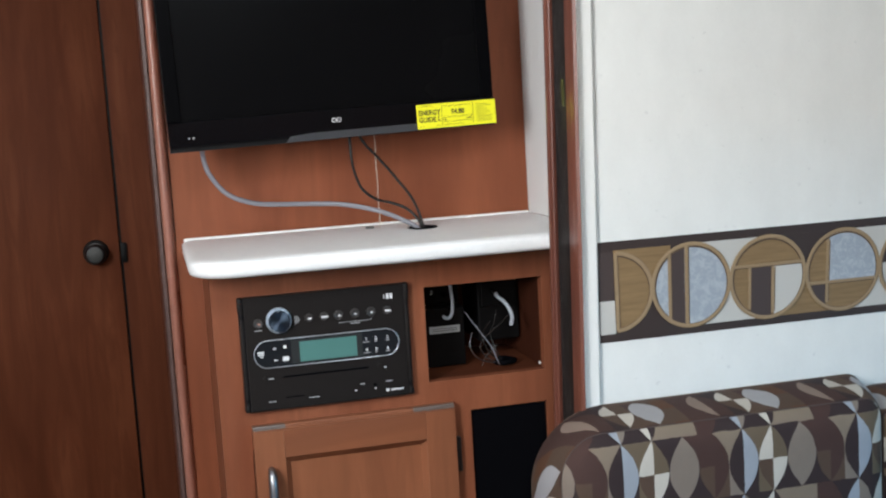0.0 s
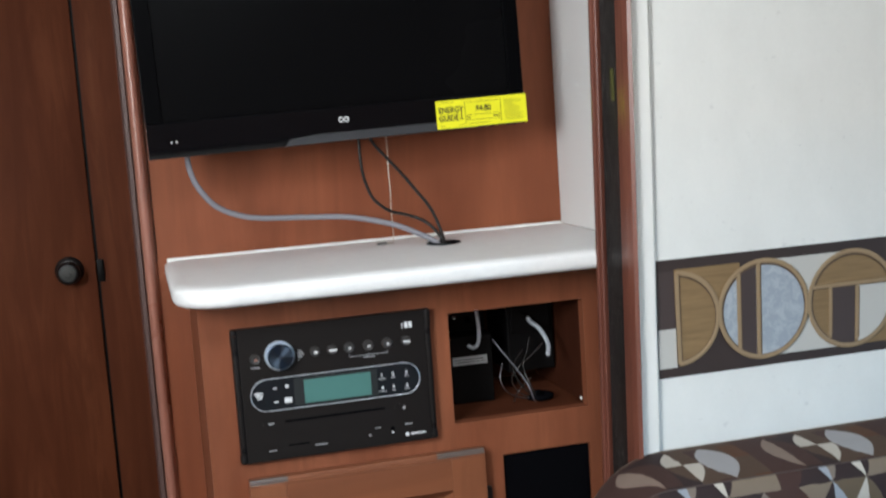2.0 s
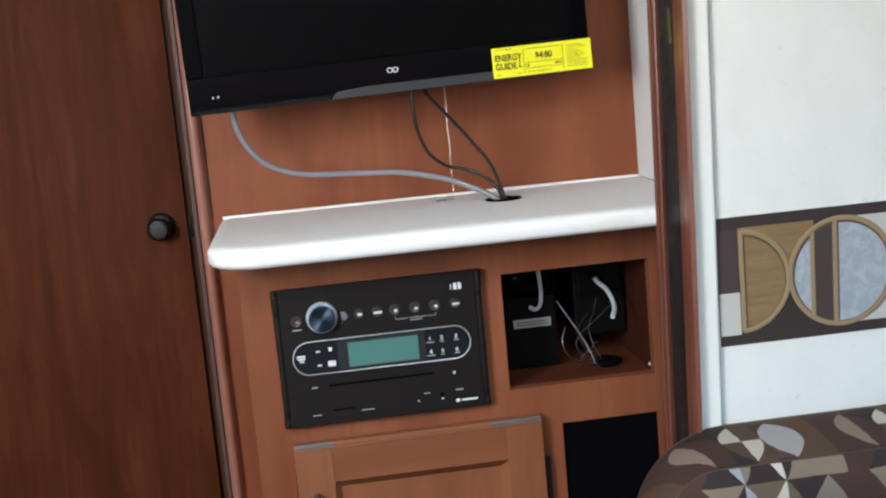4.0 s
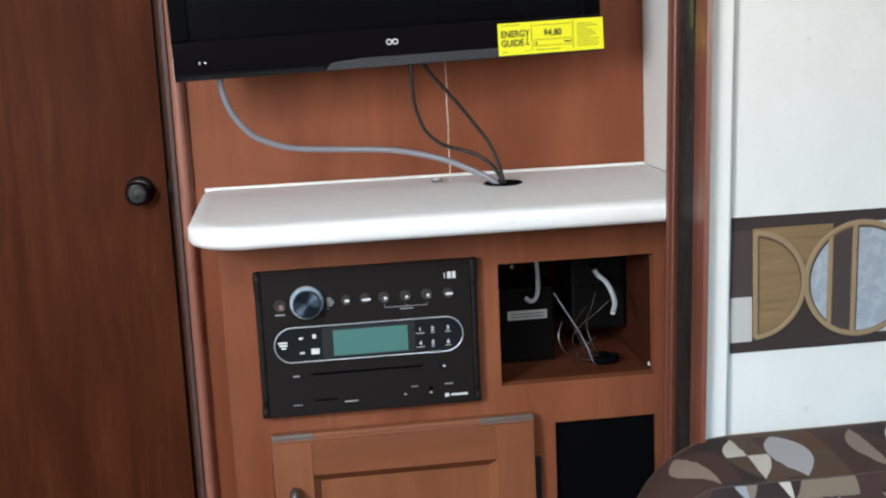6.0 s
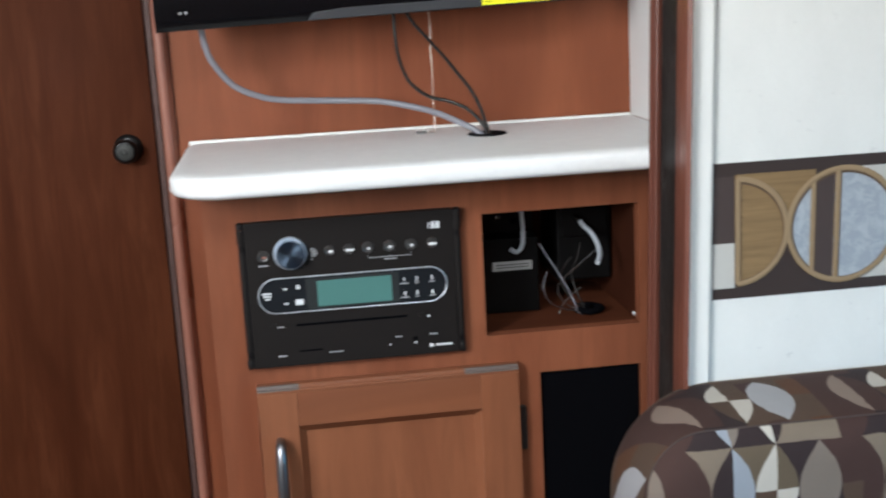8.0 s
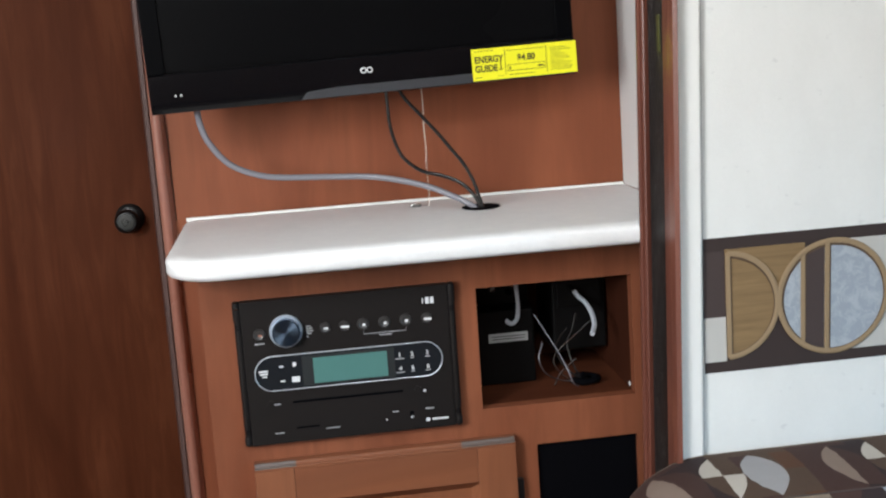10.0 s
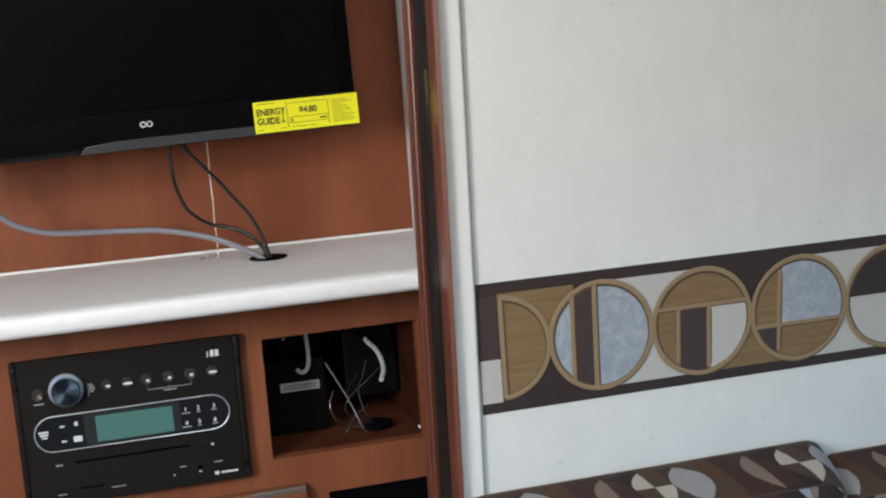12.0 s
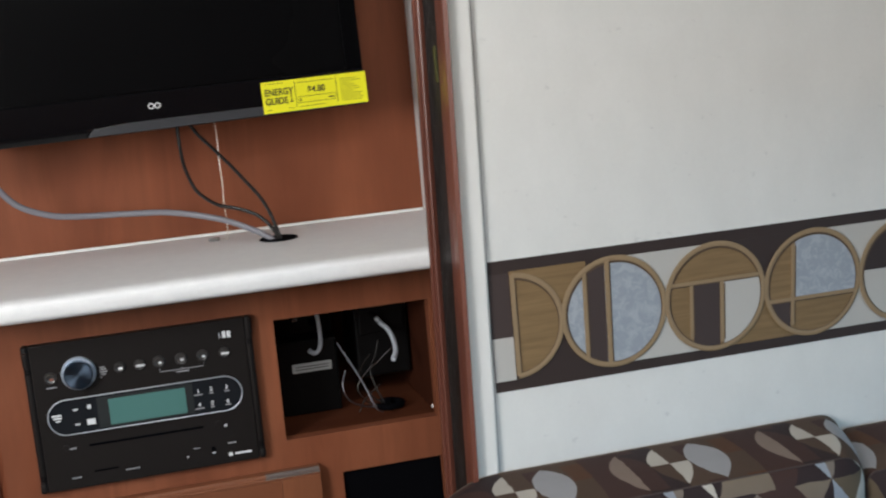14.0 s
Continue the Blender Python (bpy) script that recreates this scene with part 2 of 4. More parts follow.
def prism(outline, axis, a, b, bevel=0.0, bm=None):
    """An outline (two coordinates a point) swept from a to b along axis x, y or z."""
    def place(p, s):
        return {"x": (s, p[0], p[1]), "y": (p[0], s, p[1]), "z": (p[0], p[1], s)}[axis]
    n = bmesh.new()
    lo = [n.verts.new(place(p, a)) for p in outline]
    hi = [n.verts.new(place(p, b)) for p in outline]
    n.faces.new(lo)
    n.faces.new(hi[::-1])
    for i in range(len(lo)):
        j = (i + 1) % len(lo)
        n.faces.new((lo[i], lo[j], hi[j], hi[i]))
    if bevel:
        caps = [e for e in n.edges if (e.verts[0] in lo) == (e.verts[1] in lo)]
        bmesh.ops.bevel(n, geom=caps, offset=bevel, segments=3, affect="EDGES", profile=0.55)
    return join(bm, n)


def arc(cx, cz, r, a0, a1, n=24):
    return [(cx + r * math.cos(radians(a0 + (a1 - a0) * i / n)), cz + r * math.sin(radians(a0 + (a1 - a0) * i / n))) for i in range(n + 1)]


def smooth_line(pts, n=8):
    """Catmull-Rom through pts."""
    p = [Vector(q) for q in pts]
    p = [2 * p[0] - p[1]] + p + [2 * p[-1] - p[-2]]
    out = []
    for i in range(1, len(p) - 2):
        for k in range(n):
            t = k / n
            out.append(0.5 * (2 * p[i] + (p[i + 1] - p[i - 1]) * t + (2 * p[i - 1] - 5 * p[i] + 4 * p[i + 1] - p[i + 2]) * t * t
                              + (3 * p[i] - p[i - 1] - 3 * p[i + 1] + p[i + 2]) * t ** 3))
    return out + [p[-2]]


def tube(pts, r, sides=8, smooth=8, closed=False, bm=None, taper=None):
    line = smooth_line(pts, smooth) if smooth else [Vector(q) for q in pts]
    b = bmesh.new()
    rings, up = [], None
    for i, q in enumerate(line):
        d = ((line[(i + 1) % len(line)] - line[i - 1]) if closed else (line[min(i + 1, len(line) - 1)] - line[max(i - 1, 0)])).normalized()
        if up is None:
            up = d.orthogonal().normalized()
        up = (up - d * up.dot(d)).normalized()
        side = d.cross(up)
        rr = r * (taper(i / (len(line) - 1)) if taper else 1)
        rings.append([b.verts.new(q + rr * (math.cos(2 * math.pi * k / sides) * up + math.sin(2 * math.pi * k / sides) * side)) for k in range(sides)])
    pairs = list(zip(rings, rings[1:])) + ([(rings[-1], rings[0])] if closed else [])
    for a, c in pairs:
        for k in range(sides):
            b.faces.new((a[k], a[(k + 1) % sides], c[(k + 1) % sides], c[k]))
    if not closed:
        b.faces.new(rings[0][::-1])
        b.faces.new(rings[-1])
    return join(bm, b)


def lathe(profile, at, n=32, bm=None):
    """A profile of (radius, distance towards the viewer, -y) turned round the y axis through at."""
    b = bmesh.new()
    rings = [[b.verts.new((at[0] + r * math.cos(2 * math.pi * k / n), at[1] - d, at[2] + r * math.sin(2 * math.pi * k / n))) for k in range(n)] for r, d in profile]
    for a, c in zip(rings, rings[1:]):
        for k in range(n):
            b.faces.new((a[k], a[(k + 1) % n], c[(k + 1) % n], c[k]))
    b.faces.new(rings[0])
    b.faces.new(rings[-1])
    return join(bm, b)


def text(name, body, x, y, z, size, mat, parent, stretch=1.0):
    """Upright lettering that faces -y, its lower left corner at x, z."""
    cu = bpy.data.curves.new(name, "FONT")
    cu.body, cu.size, cu.extrude, cu.offset = body, size, 0.0002, 0.022 * size
    tmp = new(name, cu)
    bpy.context.view_layer.update()
    me = bpy.data.meshes.new_from_object(tmp.evaluated_get(bpy.context.evaluated_depsgraph_get()))
    bpy.data.objects.remove(tmp)
    me.transform(Matrix.Translation((x, y, z)) @ Matrix.Rotation(radians(90), 4, "X") @ Matrix.Diagonal((stretch, 1, 1, 1)))
    me.materials.append(mat)
    ob = new(name, me)
    ob.parent = parent
    return ob


# ---- places ----
X_L, X_R = -0.047, 0.6475      # television recess: outer corner of its wall, white side panel
Y_BACK, Y_FACE = 2.045, 1.80  # back panel, cabinet face
Y_WALL, X_WALL = 1.607, 0.612
Y_DOOR = 2.83
CEIL = 2.0

# ---- structure ----
structure("floor", box(-1.0, 2.4, -1.3, 3.0, -0.05, 0.0), MAT_FLOOR, "brown wood-look vinyl plank floor of the trailer", "floor")
# Gap in the ceiling made for the added overhead fill.
roof = box(-1.0, 0.1, -1.3, 3.0, CEIL, CEIL + 0.05)
box(0.5, 2.4, -1.3, 3.0, CEIL, CEIL + 0.05, bm=roof)
box(0.1, 0.5, -1.3, 0.0, CEIL, CEIL + 0.05, bm=roof)
box(0.1, 0.5, 0.4, 3.0, CEIL, CEIL + 0.05, bm=roof)
structure("ceiling", roof, MAT_CEIL, "plain white trailer ceiling panel, opened for the added top fill", "ceiling")
def pierced(x0, x1, ya, yb, y0, y1, z0, z1):
    """A side wall with one opening from y0 to y1 and z0 to z1."""
    w = box(x0, x1, ya, y0, 0.0, CEIL)
    box(x0, x1, y1, yb, 0.0, CEIL, bm=w)
    box(x0, x1, y0, y1, 0.0, z0, bm=w)
    return box(x0, x1, y0, y1, z1, CEIL, bm=w)


structure("wall_west", pierced(-0.96, -0.88, -1.22, 2.83, 0.12, 0.68, 1.25, 1.85), MAT_WALL, "white wallboard side wall with the entry door window opening", "wall")
# Unseen wall; its opening is placed to cut the blue fill off higher up.
structure("wall_east", pierced(2.3, 2.38, -1.22, 2.9, -0.6, 0.5, 0.6, 1.2), MAT_WALL, "unseen white wallboard side wall, its opening shaping the blue fill", "wall")
# rear wall with a window
rear = box(-0.96, -0.78, -1.3, -1.22, 0.0, CEIL)
box(-0.22, 2.38, -1.3, -1.22, 0.0, CEIL, bm=rear)
box(-0.78, -0.22, -1.3, -1.22, 1.78, CEIL, bm=rear)
box(-0.78, -0.22, -1.3, -1.22, 0.0, 1.12, bm=rear)
structure("wall_south", rear, MAT_REAR, "dark cherry wood-grain wall with a window opening", "wall")

# slide-out wall beside the cabinet
structure("wall_slide", box(X_WALL - 0.02, 2.3, Y_WALL, Y_WALL + 0.05, 0.0, CEIL), MAT_WALL, "white textured wallboard wall of the slide-out", "wall")
structure("wall_slide_trim", lean(prism([(0.5868, 1.608), (0.5868, 1.6002), (0.5885, 1.5990), (0.6120, 1.5990), (0.6142, 1.6006), (0.6150, 1.6065), (0.59, 1.63)], "z", 0.0, CEIL)),
          MAT_WHITETRIM, "white vinyl corner strip along the slide-out wall edge", "trim")
structure("wall_slide_joint", lean(box(0.6152, 0.6165, 1.6052, 1.6066, 0.0, CEIL)), MAT_JOINT, "thin grey joint between the corner strip and the wallboard", "trim")
# fascia: wooden edge, rubber seal, wooden inner bead
fascia = prism([(0.5800, 1.592), (0.5845, 1.588), (0.5855, 1.600), (0.589, 1.632), (0.589, 1.636), (0.5825, 1.636), (0.5808, 1.630), (0.5812, 1.622), (0.5798, 1.617), (0.5792, 1.600)], "z", 0.0, CEIL)
structure("slide_fascia", lean(fascia), MAT_TRIMDARK, "reddish brown wooden fascia strip on the slide-out edge", "trim", True)
structure("slide_seal", lean(prism([(0.586, 1.637), (0.5842, 1.643), (0.5845, 1.652), (0.5832, 1.658), (0.5838, 1.668), (0.580, 1.682), (0.60, 1.690), (0.61, 1.66)], "z", 0.0, CEIL)), MAT_GASKET,
          "scuffed black rubber wiper seal beside the fascia", "seal", True)
inner = prism([(0.5785, 1.684), (0.5755, 1.6825), (0.5735, 1.6835), (0.5728, 1.6868), (0.5708, 1.6865), (0.5688, 1.6890), (0.5690, 1.694), (0.60, 1.696), (0.60, 1.690)], "z", 0.0, CEIL)
structure("slide_bead", lean(inner), MAT_TRIMDARK, "dark reddish wooden bead along the cabinet edge", "trim", True)

# wall behind the television and the cabinet
structure("wall_recess", box(X_L + 0.014, X_R + 0.03, Y_BACK, Y_BACK + 0.02, 0.0, CEIL), MAT_BACK, "cherry wood-grain panel behind the television", "wall")
structure("wall_recess_side", box(X_R, X_R + 0.02, 1.695, Y_BACK - 0.001, 1.0775, CEIL), MAT_SIDE, "white side panel of the television recess", "wall")
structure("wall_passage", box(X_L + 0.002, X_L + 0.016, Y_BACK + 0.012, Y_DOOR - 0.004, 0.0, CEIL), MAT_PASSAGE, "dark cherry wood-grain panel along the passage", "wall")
bead = prism([(-0.0335, 2.046)] + [(-0.0255 - 0.0082 * math.cos(radians(a)), 2.037 - 0.0105 * math.sin(radians(a))) for a in range(0, 181, 15)] + [(-0.0165, 2.040), (-0.0155, 2.0415), (-0.0148, 2.046)], "z", 0.0, CEIL)
structure("corner_bead", bead, MAT_TRIM, "rounded reddish wooden corner moulding", "trim", True)
structure("panel_groove", box(-0.0137, -0.0126, Y_BACK - 0.0008, Y_BACK + 0.001, 1.078, CEIL), MAT_BLACK, "thin dark groove between moulding and panel", "trim")
edge = prism([(-0.0335, 2.046), (-0.0360, 2.041), (-0.0415, 2.043), (-0.0445, 2.052), (-0.0445, 2.085), (-0.0335, 2.085)], "z", 0.0, CEIL)
structure("corner_edge", edge, MAT_EDGE, "glossy near-black edge strip behind the moulding", "trim", True)

# passage end: door in its frame
hall = box(-0.96, -0.765, Y_DOOR + 0.004, Y_DOOR + 0.06, 0.0, CEIL)
box(-0.125, 0.64, Y_DOOR + 0.002, Y_DOOR + 0.06, 0.0, CEIL, bm=hall)
box(-0.765, -0.125, Y_DOOR + 0.004, Y_DOOR + 0.06, 1.9, CEIL, bm=hall)
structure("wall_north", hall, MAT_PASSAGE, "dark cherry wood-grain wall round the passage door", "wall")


def passage_door():
    d = thing("door_1", "closed dark cherry wood-grain passage door", "door", (-0.44, Y_DOOR, 0), kind="structure")
    o = -Vector(d.location)

    def put(name, bm, mat, parent=d, label="", smooth=True):
        if parent is d:
            bm.transform(Matrix.Translation(o))
        return part(name, bm, mat, parent, label, smooth)
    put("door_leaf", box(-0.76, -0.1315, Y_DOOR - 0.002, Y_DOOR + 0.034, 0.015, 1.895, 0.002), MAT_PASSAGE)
    # Black strip set between leaf and wall as the shade of the gap.
    put("gap_shade_strip", box(-0.1345, -0.1215, Y_DOOR + 0.010, Y_DOOR + 0.05, 0.0, 1.9), MAT_BLACK, label="dark shadow gap strip")
    c = (-0.186, Y_DOOR - 0.002, 0.985)
    put("knob_rose", lathe([(0.001, 0.0), (0.0295, 0.0), (0.03, 0.003), (0.0275, 0.0065), (0.02, 0.009), (0.001, 0.010)], c), MAT_BRONZE, label="round black rose plate")
    put("door_knob", lathe([(0.012, 0.008), (0.012, 0.030), (0.019, 0.036), (0.0235, 0.044), (0.0248, 0.053), (0.0235, 0.061), (0.0195, 0.0655), (0.0178, 0.0658), (0.0170, 0.0640), (0.001, 0.0640)], c), MAT_BRONZE, label="round black door knob")
    put("knob_face", lathe([(0.0166, 0.0641), (0.0160, 0.0652), (0.0085, 0.0656), (0.0080, 0.0648), (0.0040, 0.0650), (0.0036, 0.0662), (0.001, 0.0664)], c), MAT_KNOBFACE, label="greyish end face with a privacy pin")
    put("latch", box(-0.1295, -0.1145, Y_DOOR - 0.008, Y_DOOR + 0.002, 0.955, 1.003, 0.003), MAT_BLACK, label="black strike plate beside the gap")
    return d


passage_door()


# ---- entertainment cabinet ----
def cabinet():
    c = thing("cabinet", "reddish cherry wood entertainment cabinet with a raised-panel door", "cabinet", (0.33, 1.92, 0))
    o = Matrix.Translation(-Vector(c.location))

    def put(name, bm, mat, parent=c, label="", smooth=False):
        bm.transform(o)
        return part(name, bm, mat, parent, label, smooth)
    z1 = 1.0485
    x0, x1 = 0.028, 0.598
    put("side_panel", box(x0, x0 + 0.012, Y_FACE + 0.019, Y_BACK - 0.001, 0.0, z1 - 0.001), MAT_CAB)
    put("side_panel", box(x1 + 0.002, x1 + 0.014, Y_FACE + 0.019, Y_BACK - 0.001, 0.0, z1 - 0.001), MAT_CAB)
    # face frame
    y0, y1 = Y_FACE, Y_FACE + 0.018
    face = bmesh.new()
    for fx0, fx1, fz0, fz1 in ((x0, 0.075, 0.0, z1 - 0.001), (0.075, 0.34, 1.0, z1 - 0.001), (0.34, 0.3775, 0.75, z1 - 0.001), (0.3775, 0.5835, 0.9905, z1 - 0.001), (0.5835, x1 + 0.03, 0.0, z1 - 0.001),
                               (0.075, 0.34, 0.75, 0.812), (0.3775, 0.5835, 0.7725, 0.8285), (0.40, 0.447, 0.12, 0.7725), (0.075, 0.5835, 0.0, 0.12)):
        box(fx0, fx1, y0, y1, fz0, fz1, bm=face)
    put("face_frame", face, MAT_CAB)
    # open compartment, its cherry boards coloured darker to carry the shade inside
    put("compartment_floor", box(0.374, 0.5985, y1 + 0.0005, Y_BACK - 0.002, 0.8125, 0.8282), MAT_SHADED_FLOOR)
    put("compartment_side", box(0.362, 0.3735, y1 + 0.0005, Y_BACK - 0.002, 0.8125, 1.03), MAT_SHADED_LINING)
    put("compartment_side", box(0.5840, 0.5985, y1 + 0.0005, Y_BACK - 0.014, 0.83, 1.03), MAT_SHADED_LINING)
    put("compartment_back", box(0.374, 0.5836, Y_BACK - 0.012, Y_BACK - 0.002, 0.83, 1.03), MAT_SHADED_LINING)
    put("compartment_top", box(0.374, 0.5836, y1 + 0.0005, Y_BACK - 0.013, 1.0, 1.008), MAT_SHADED_LINING)
    # black lower panel
    put("vent_panel", box(0.4475, 0.5832, y0 + 0.006, y0 + 0.012, 0.12, 0.7722), MAT_GRILLE, label="black cloth-like lower panel")
    # door
    dx0, dx1, dz0, dz1 = 0.0765, 0.4150, 0.13, 0.7915
    ix0, ix1, iz0, iz1 = 0.1265, 0.364, 0.19, 0.7335
    zt = dz1 - 0.0095
    f0, f1 = Y_FACE - 0.018, Y_FACE - 0.0005
    door = put("door", box(dx0, ix0, f0, f1, dz0, zt, 0.0008), MAT_DOORWOOD)

    def sub(name, bm, mat, label="", smooth=False):
        bm.transform(o)
        return part(name, bm, mat, door, label, smooth)
    sub("door_stile", box(ix1, dx1, f0, f1, dz0, zt, 0.0008), MAT_DOORWOOD)
    top = prism([(f1, iz1), (f0 + 0.003, iz1), (f0, iz1 + 0.003), (f0, zt), (f1, zt)], "x", ix0 + 0.0003, ix1 - 0.0003)
    sub("door_rail", top, wood_rail_light)
    # stepped edge moulding along the top of the door
    step = [(0.0004, 0.0004), (0.0004, 0.0028), (0.0012, 0.0040), (0.0032, 0.0046), (0.0036, 0.0066), (0.0048, 0.0086), (0.0072, 0.0095)]
    sub("edge_moulding", prism([(f1, zt + 0.0004)] + [(f0 + a, zt + c) for a, c in step] + [(f1, dz1)], "x", dx0, dx1), wood_rail_light)
    sub("door_rail", box(ix0, ix1, f0, f1, dz0, iz0, 0.002), wood_rail_light)
    # sunk panel with sloping sticking
    b = bmesh.new()
    rings = []
    for s, y in ((0.0, f0 + 0.0005), (0.0012, f0 + 0.0022), (0.0085, f0 + 0.0112), (0.0098, f0 + 0.0128)):
        rings.append([b.verts.new(p) for p in ((ix0 - 0.001 + s, y, iz0 - 0.001 + s), (ix1 + 0.001 - s, y, iz0 - 0.001 + s), (ix1 + 0.001 - s, y, iz1 + 0.001 - s), (ix0 - 0.001 + s, y, iz1 + 0.001 - s))])
    for a, d in zip(rings, rings[1:]):
        for k in range(4):
            b.faces.new((a[k], a[(k + 1) % 4], d[(k + 1) % 4], d[k]))
    b.faces.new(rings[-1])
    sub("door_panel", b, MAT_DOORWOOD)
    for wx in ((dx0 + 0.0006, dx0 + 0.053), (dx1 - 0.071, dx1 - 0.0006)):
        worn = [(f0 + a - 0.0005, zt + c + 0.0003) for a, c in step[1:]]
        sub("worn_edge", prism([(f0 + a + 0.0004, zt + c - 0.0006) for a, c in reversed(step[1:])] + worn, "x", wx[0], wx[1]), MAT_GLUE, "grey scraped door edge")
    # bow handle
    hz0, hz1, hx = 0.603, 0.7235, 0.1015
    sub("handle", tube([(hx, f0 + 0.002, hz1 - 0.006), (hx, f0 - 0.012, hz1 - 0.004), (hx, f0 - 0.022, hz1 - 0.018), (hx, f0 - 0.027, (hz0 + hz1) / 2), (hx, f0 - 0.022, hz0 + 0.018),
                        (hx, f0 - 0.012, hz0 + 0.004), (hx, f0 + 0.002, hz0 + 0.006)], 0.0062, 12, 6,
                       taper=lambda s: 0.75 + 0.5 * math.sin(math.pi * s)), MAT_HANDLE, "dark satin metal bow handle", True)
    for hz in (0.70,):
        put("hinge", box(dx1 + 0.001, dx1 + 0.010, Y_FACE - 0.010, Y_FACE - 0.0003, hz - 0.03, hz + 0.03, 0.002), MAT_BRONZE, label="dark metal door hinge")
    cap = lathe([(0.001, 0.0), (0.0030, 0.0), (0.0026, 0.0014), (0.001, 0.0017)], (0, 0, 0), 12)
    cap.transform(Matrix.Translation((0.5839, 1.826, 0.8345)) @ Matrix.Rotation(radians(-90), 4, "Z"))
    put("screw_cap", cap, MAT_PRINT, label="small white screw cap")
    return c


wood_rail_light = wood("cherry_wood_door_rail", (0.315, 0.125, 0.062), (0.265, 0.1, 0.048), (0.2, 0.07, 0.034), "x", shift=6.4)
cabinet()


def shelf():
    """Laminate top with a bullnose front and a rounded free corner, with a hole for the cables."""
    x0, x1, yb, yf, z0, z1 = -0.003, X_R - 0.001, Y_BACK - 0.001, 1.693, 1.049, 1.077
    r = 0.072
    out = [(x1, yb), (x1, yf)] + [(x0 + r - r * math.sin(radians(a)), yf + r - r * math.cos(radians(a))) for a in range(0, 91, 9)] + [(x0, yb)]
    b = bmesh.new()
    prof = [(0.009, z0), (0.003, z0 + 0.0025), (0.0, z0 + 0.007), (0.0, z1 - 0.0085), (0.0010, z1 - 0.0060), (0.0042, z1 - 0.0032), (0.011, z1 - 0.0010), (0.019, z1)]
    rings = []
    for s, z in prof:
        ring = []
        for i, (x, y) in enumerate(out):
            n = Vector((0, 0))
            if 1 <= i <= len(out) - 2:
                k = (i - 1) / (len(out) - 3)
                n = Vector((math.sin(k * math.pi / 2), math.cos(k * math.pi / 2)))
            if i == len(out) - 1:
                n = Vector((1, 0))
            ring.append(b.verts.new((x + n.x * s, y + n.y * s, z)))
        rings.append(ring)
    for a, c in zip(rings, rings[1:]):
        for i in range(len(out)):
            j = (i + 1) % len(out)
            b.faces.new((a[i], a[j], c[j], c[i]))
    b.faces.new(rings[0][::-1])
    b.faces.new(rings[-1])
    s = thing("shelf", "pale speckled laminate shelf with a rounded front corner", "shelf", ((x0 + x1) / 2, 1.87, z0))
    b.transform(Matrix.Translation(-Vector(s.location)))
    part("shelf_top", b, MAT_SHELF, s, smooth=True)
    lip = box(x0 + 0.004, x1, yb - 0.004, yb - 0.0005, z1 - 0.002, z1 + 0.0035, 0.001)
    lip.transform(Matrix.Translation(-Vector(s.location)))
    part("caulk_bead", lip, MAT_WHITETRIM, s, "thin white bead of sealant along the back")
    g = lathe([(0.001, 0.0), (0.024, 0.0), (0.0265, 0.0008), (0.026, 0.0022), (0.022, 0.0028), (0.0215, 0.0012), (0.001, 0.0008)], (0, 0, 0), 28)
    g.transform(Matrix.Translation(Vector((0.410, 1.921, z1 + 0.0002)) - Vector(s.location)) @ Matrix.Rotation(radians(-90), 4, "X"))
    part("grommet", g, MAT_GRILLE, s, "black cable grommet in the shelf", True)


shelf()


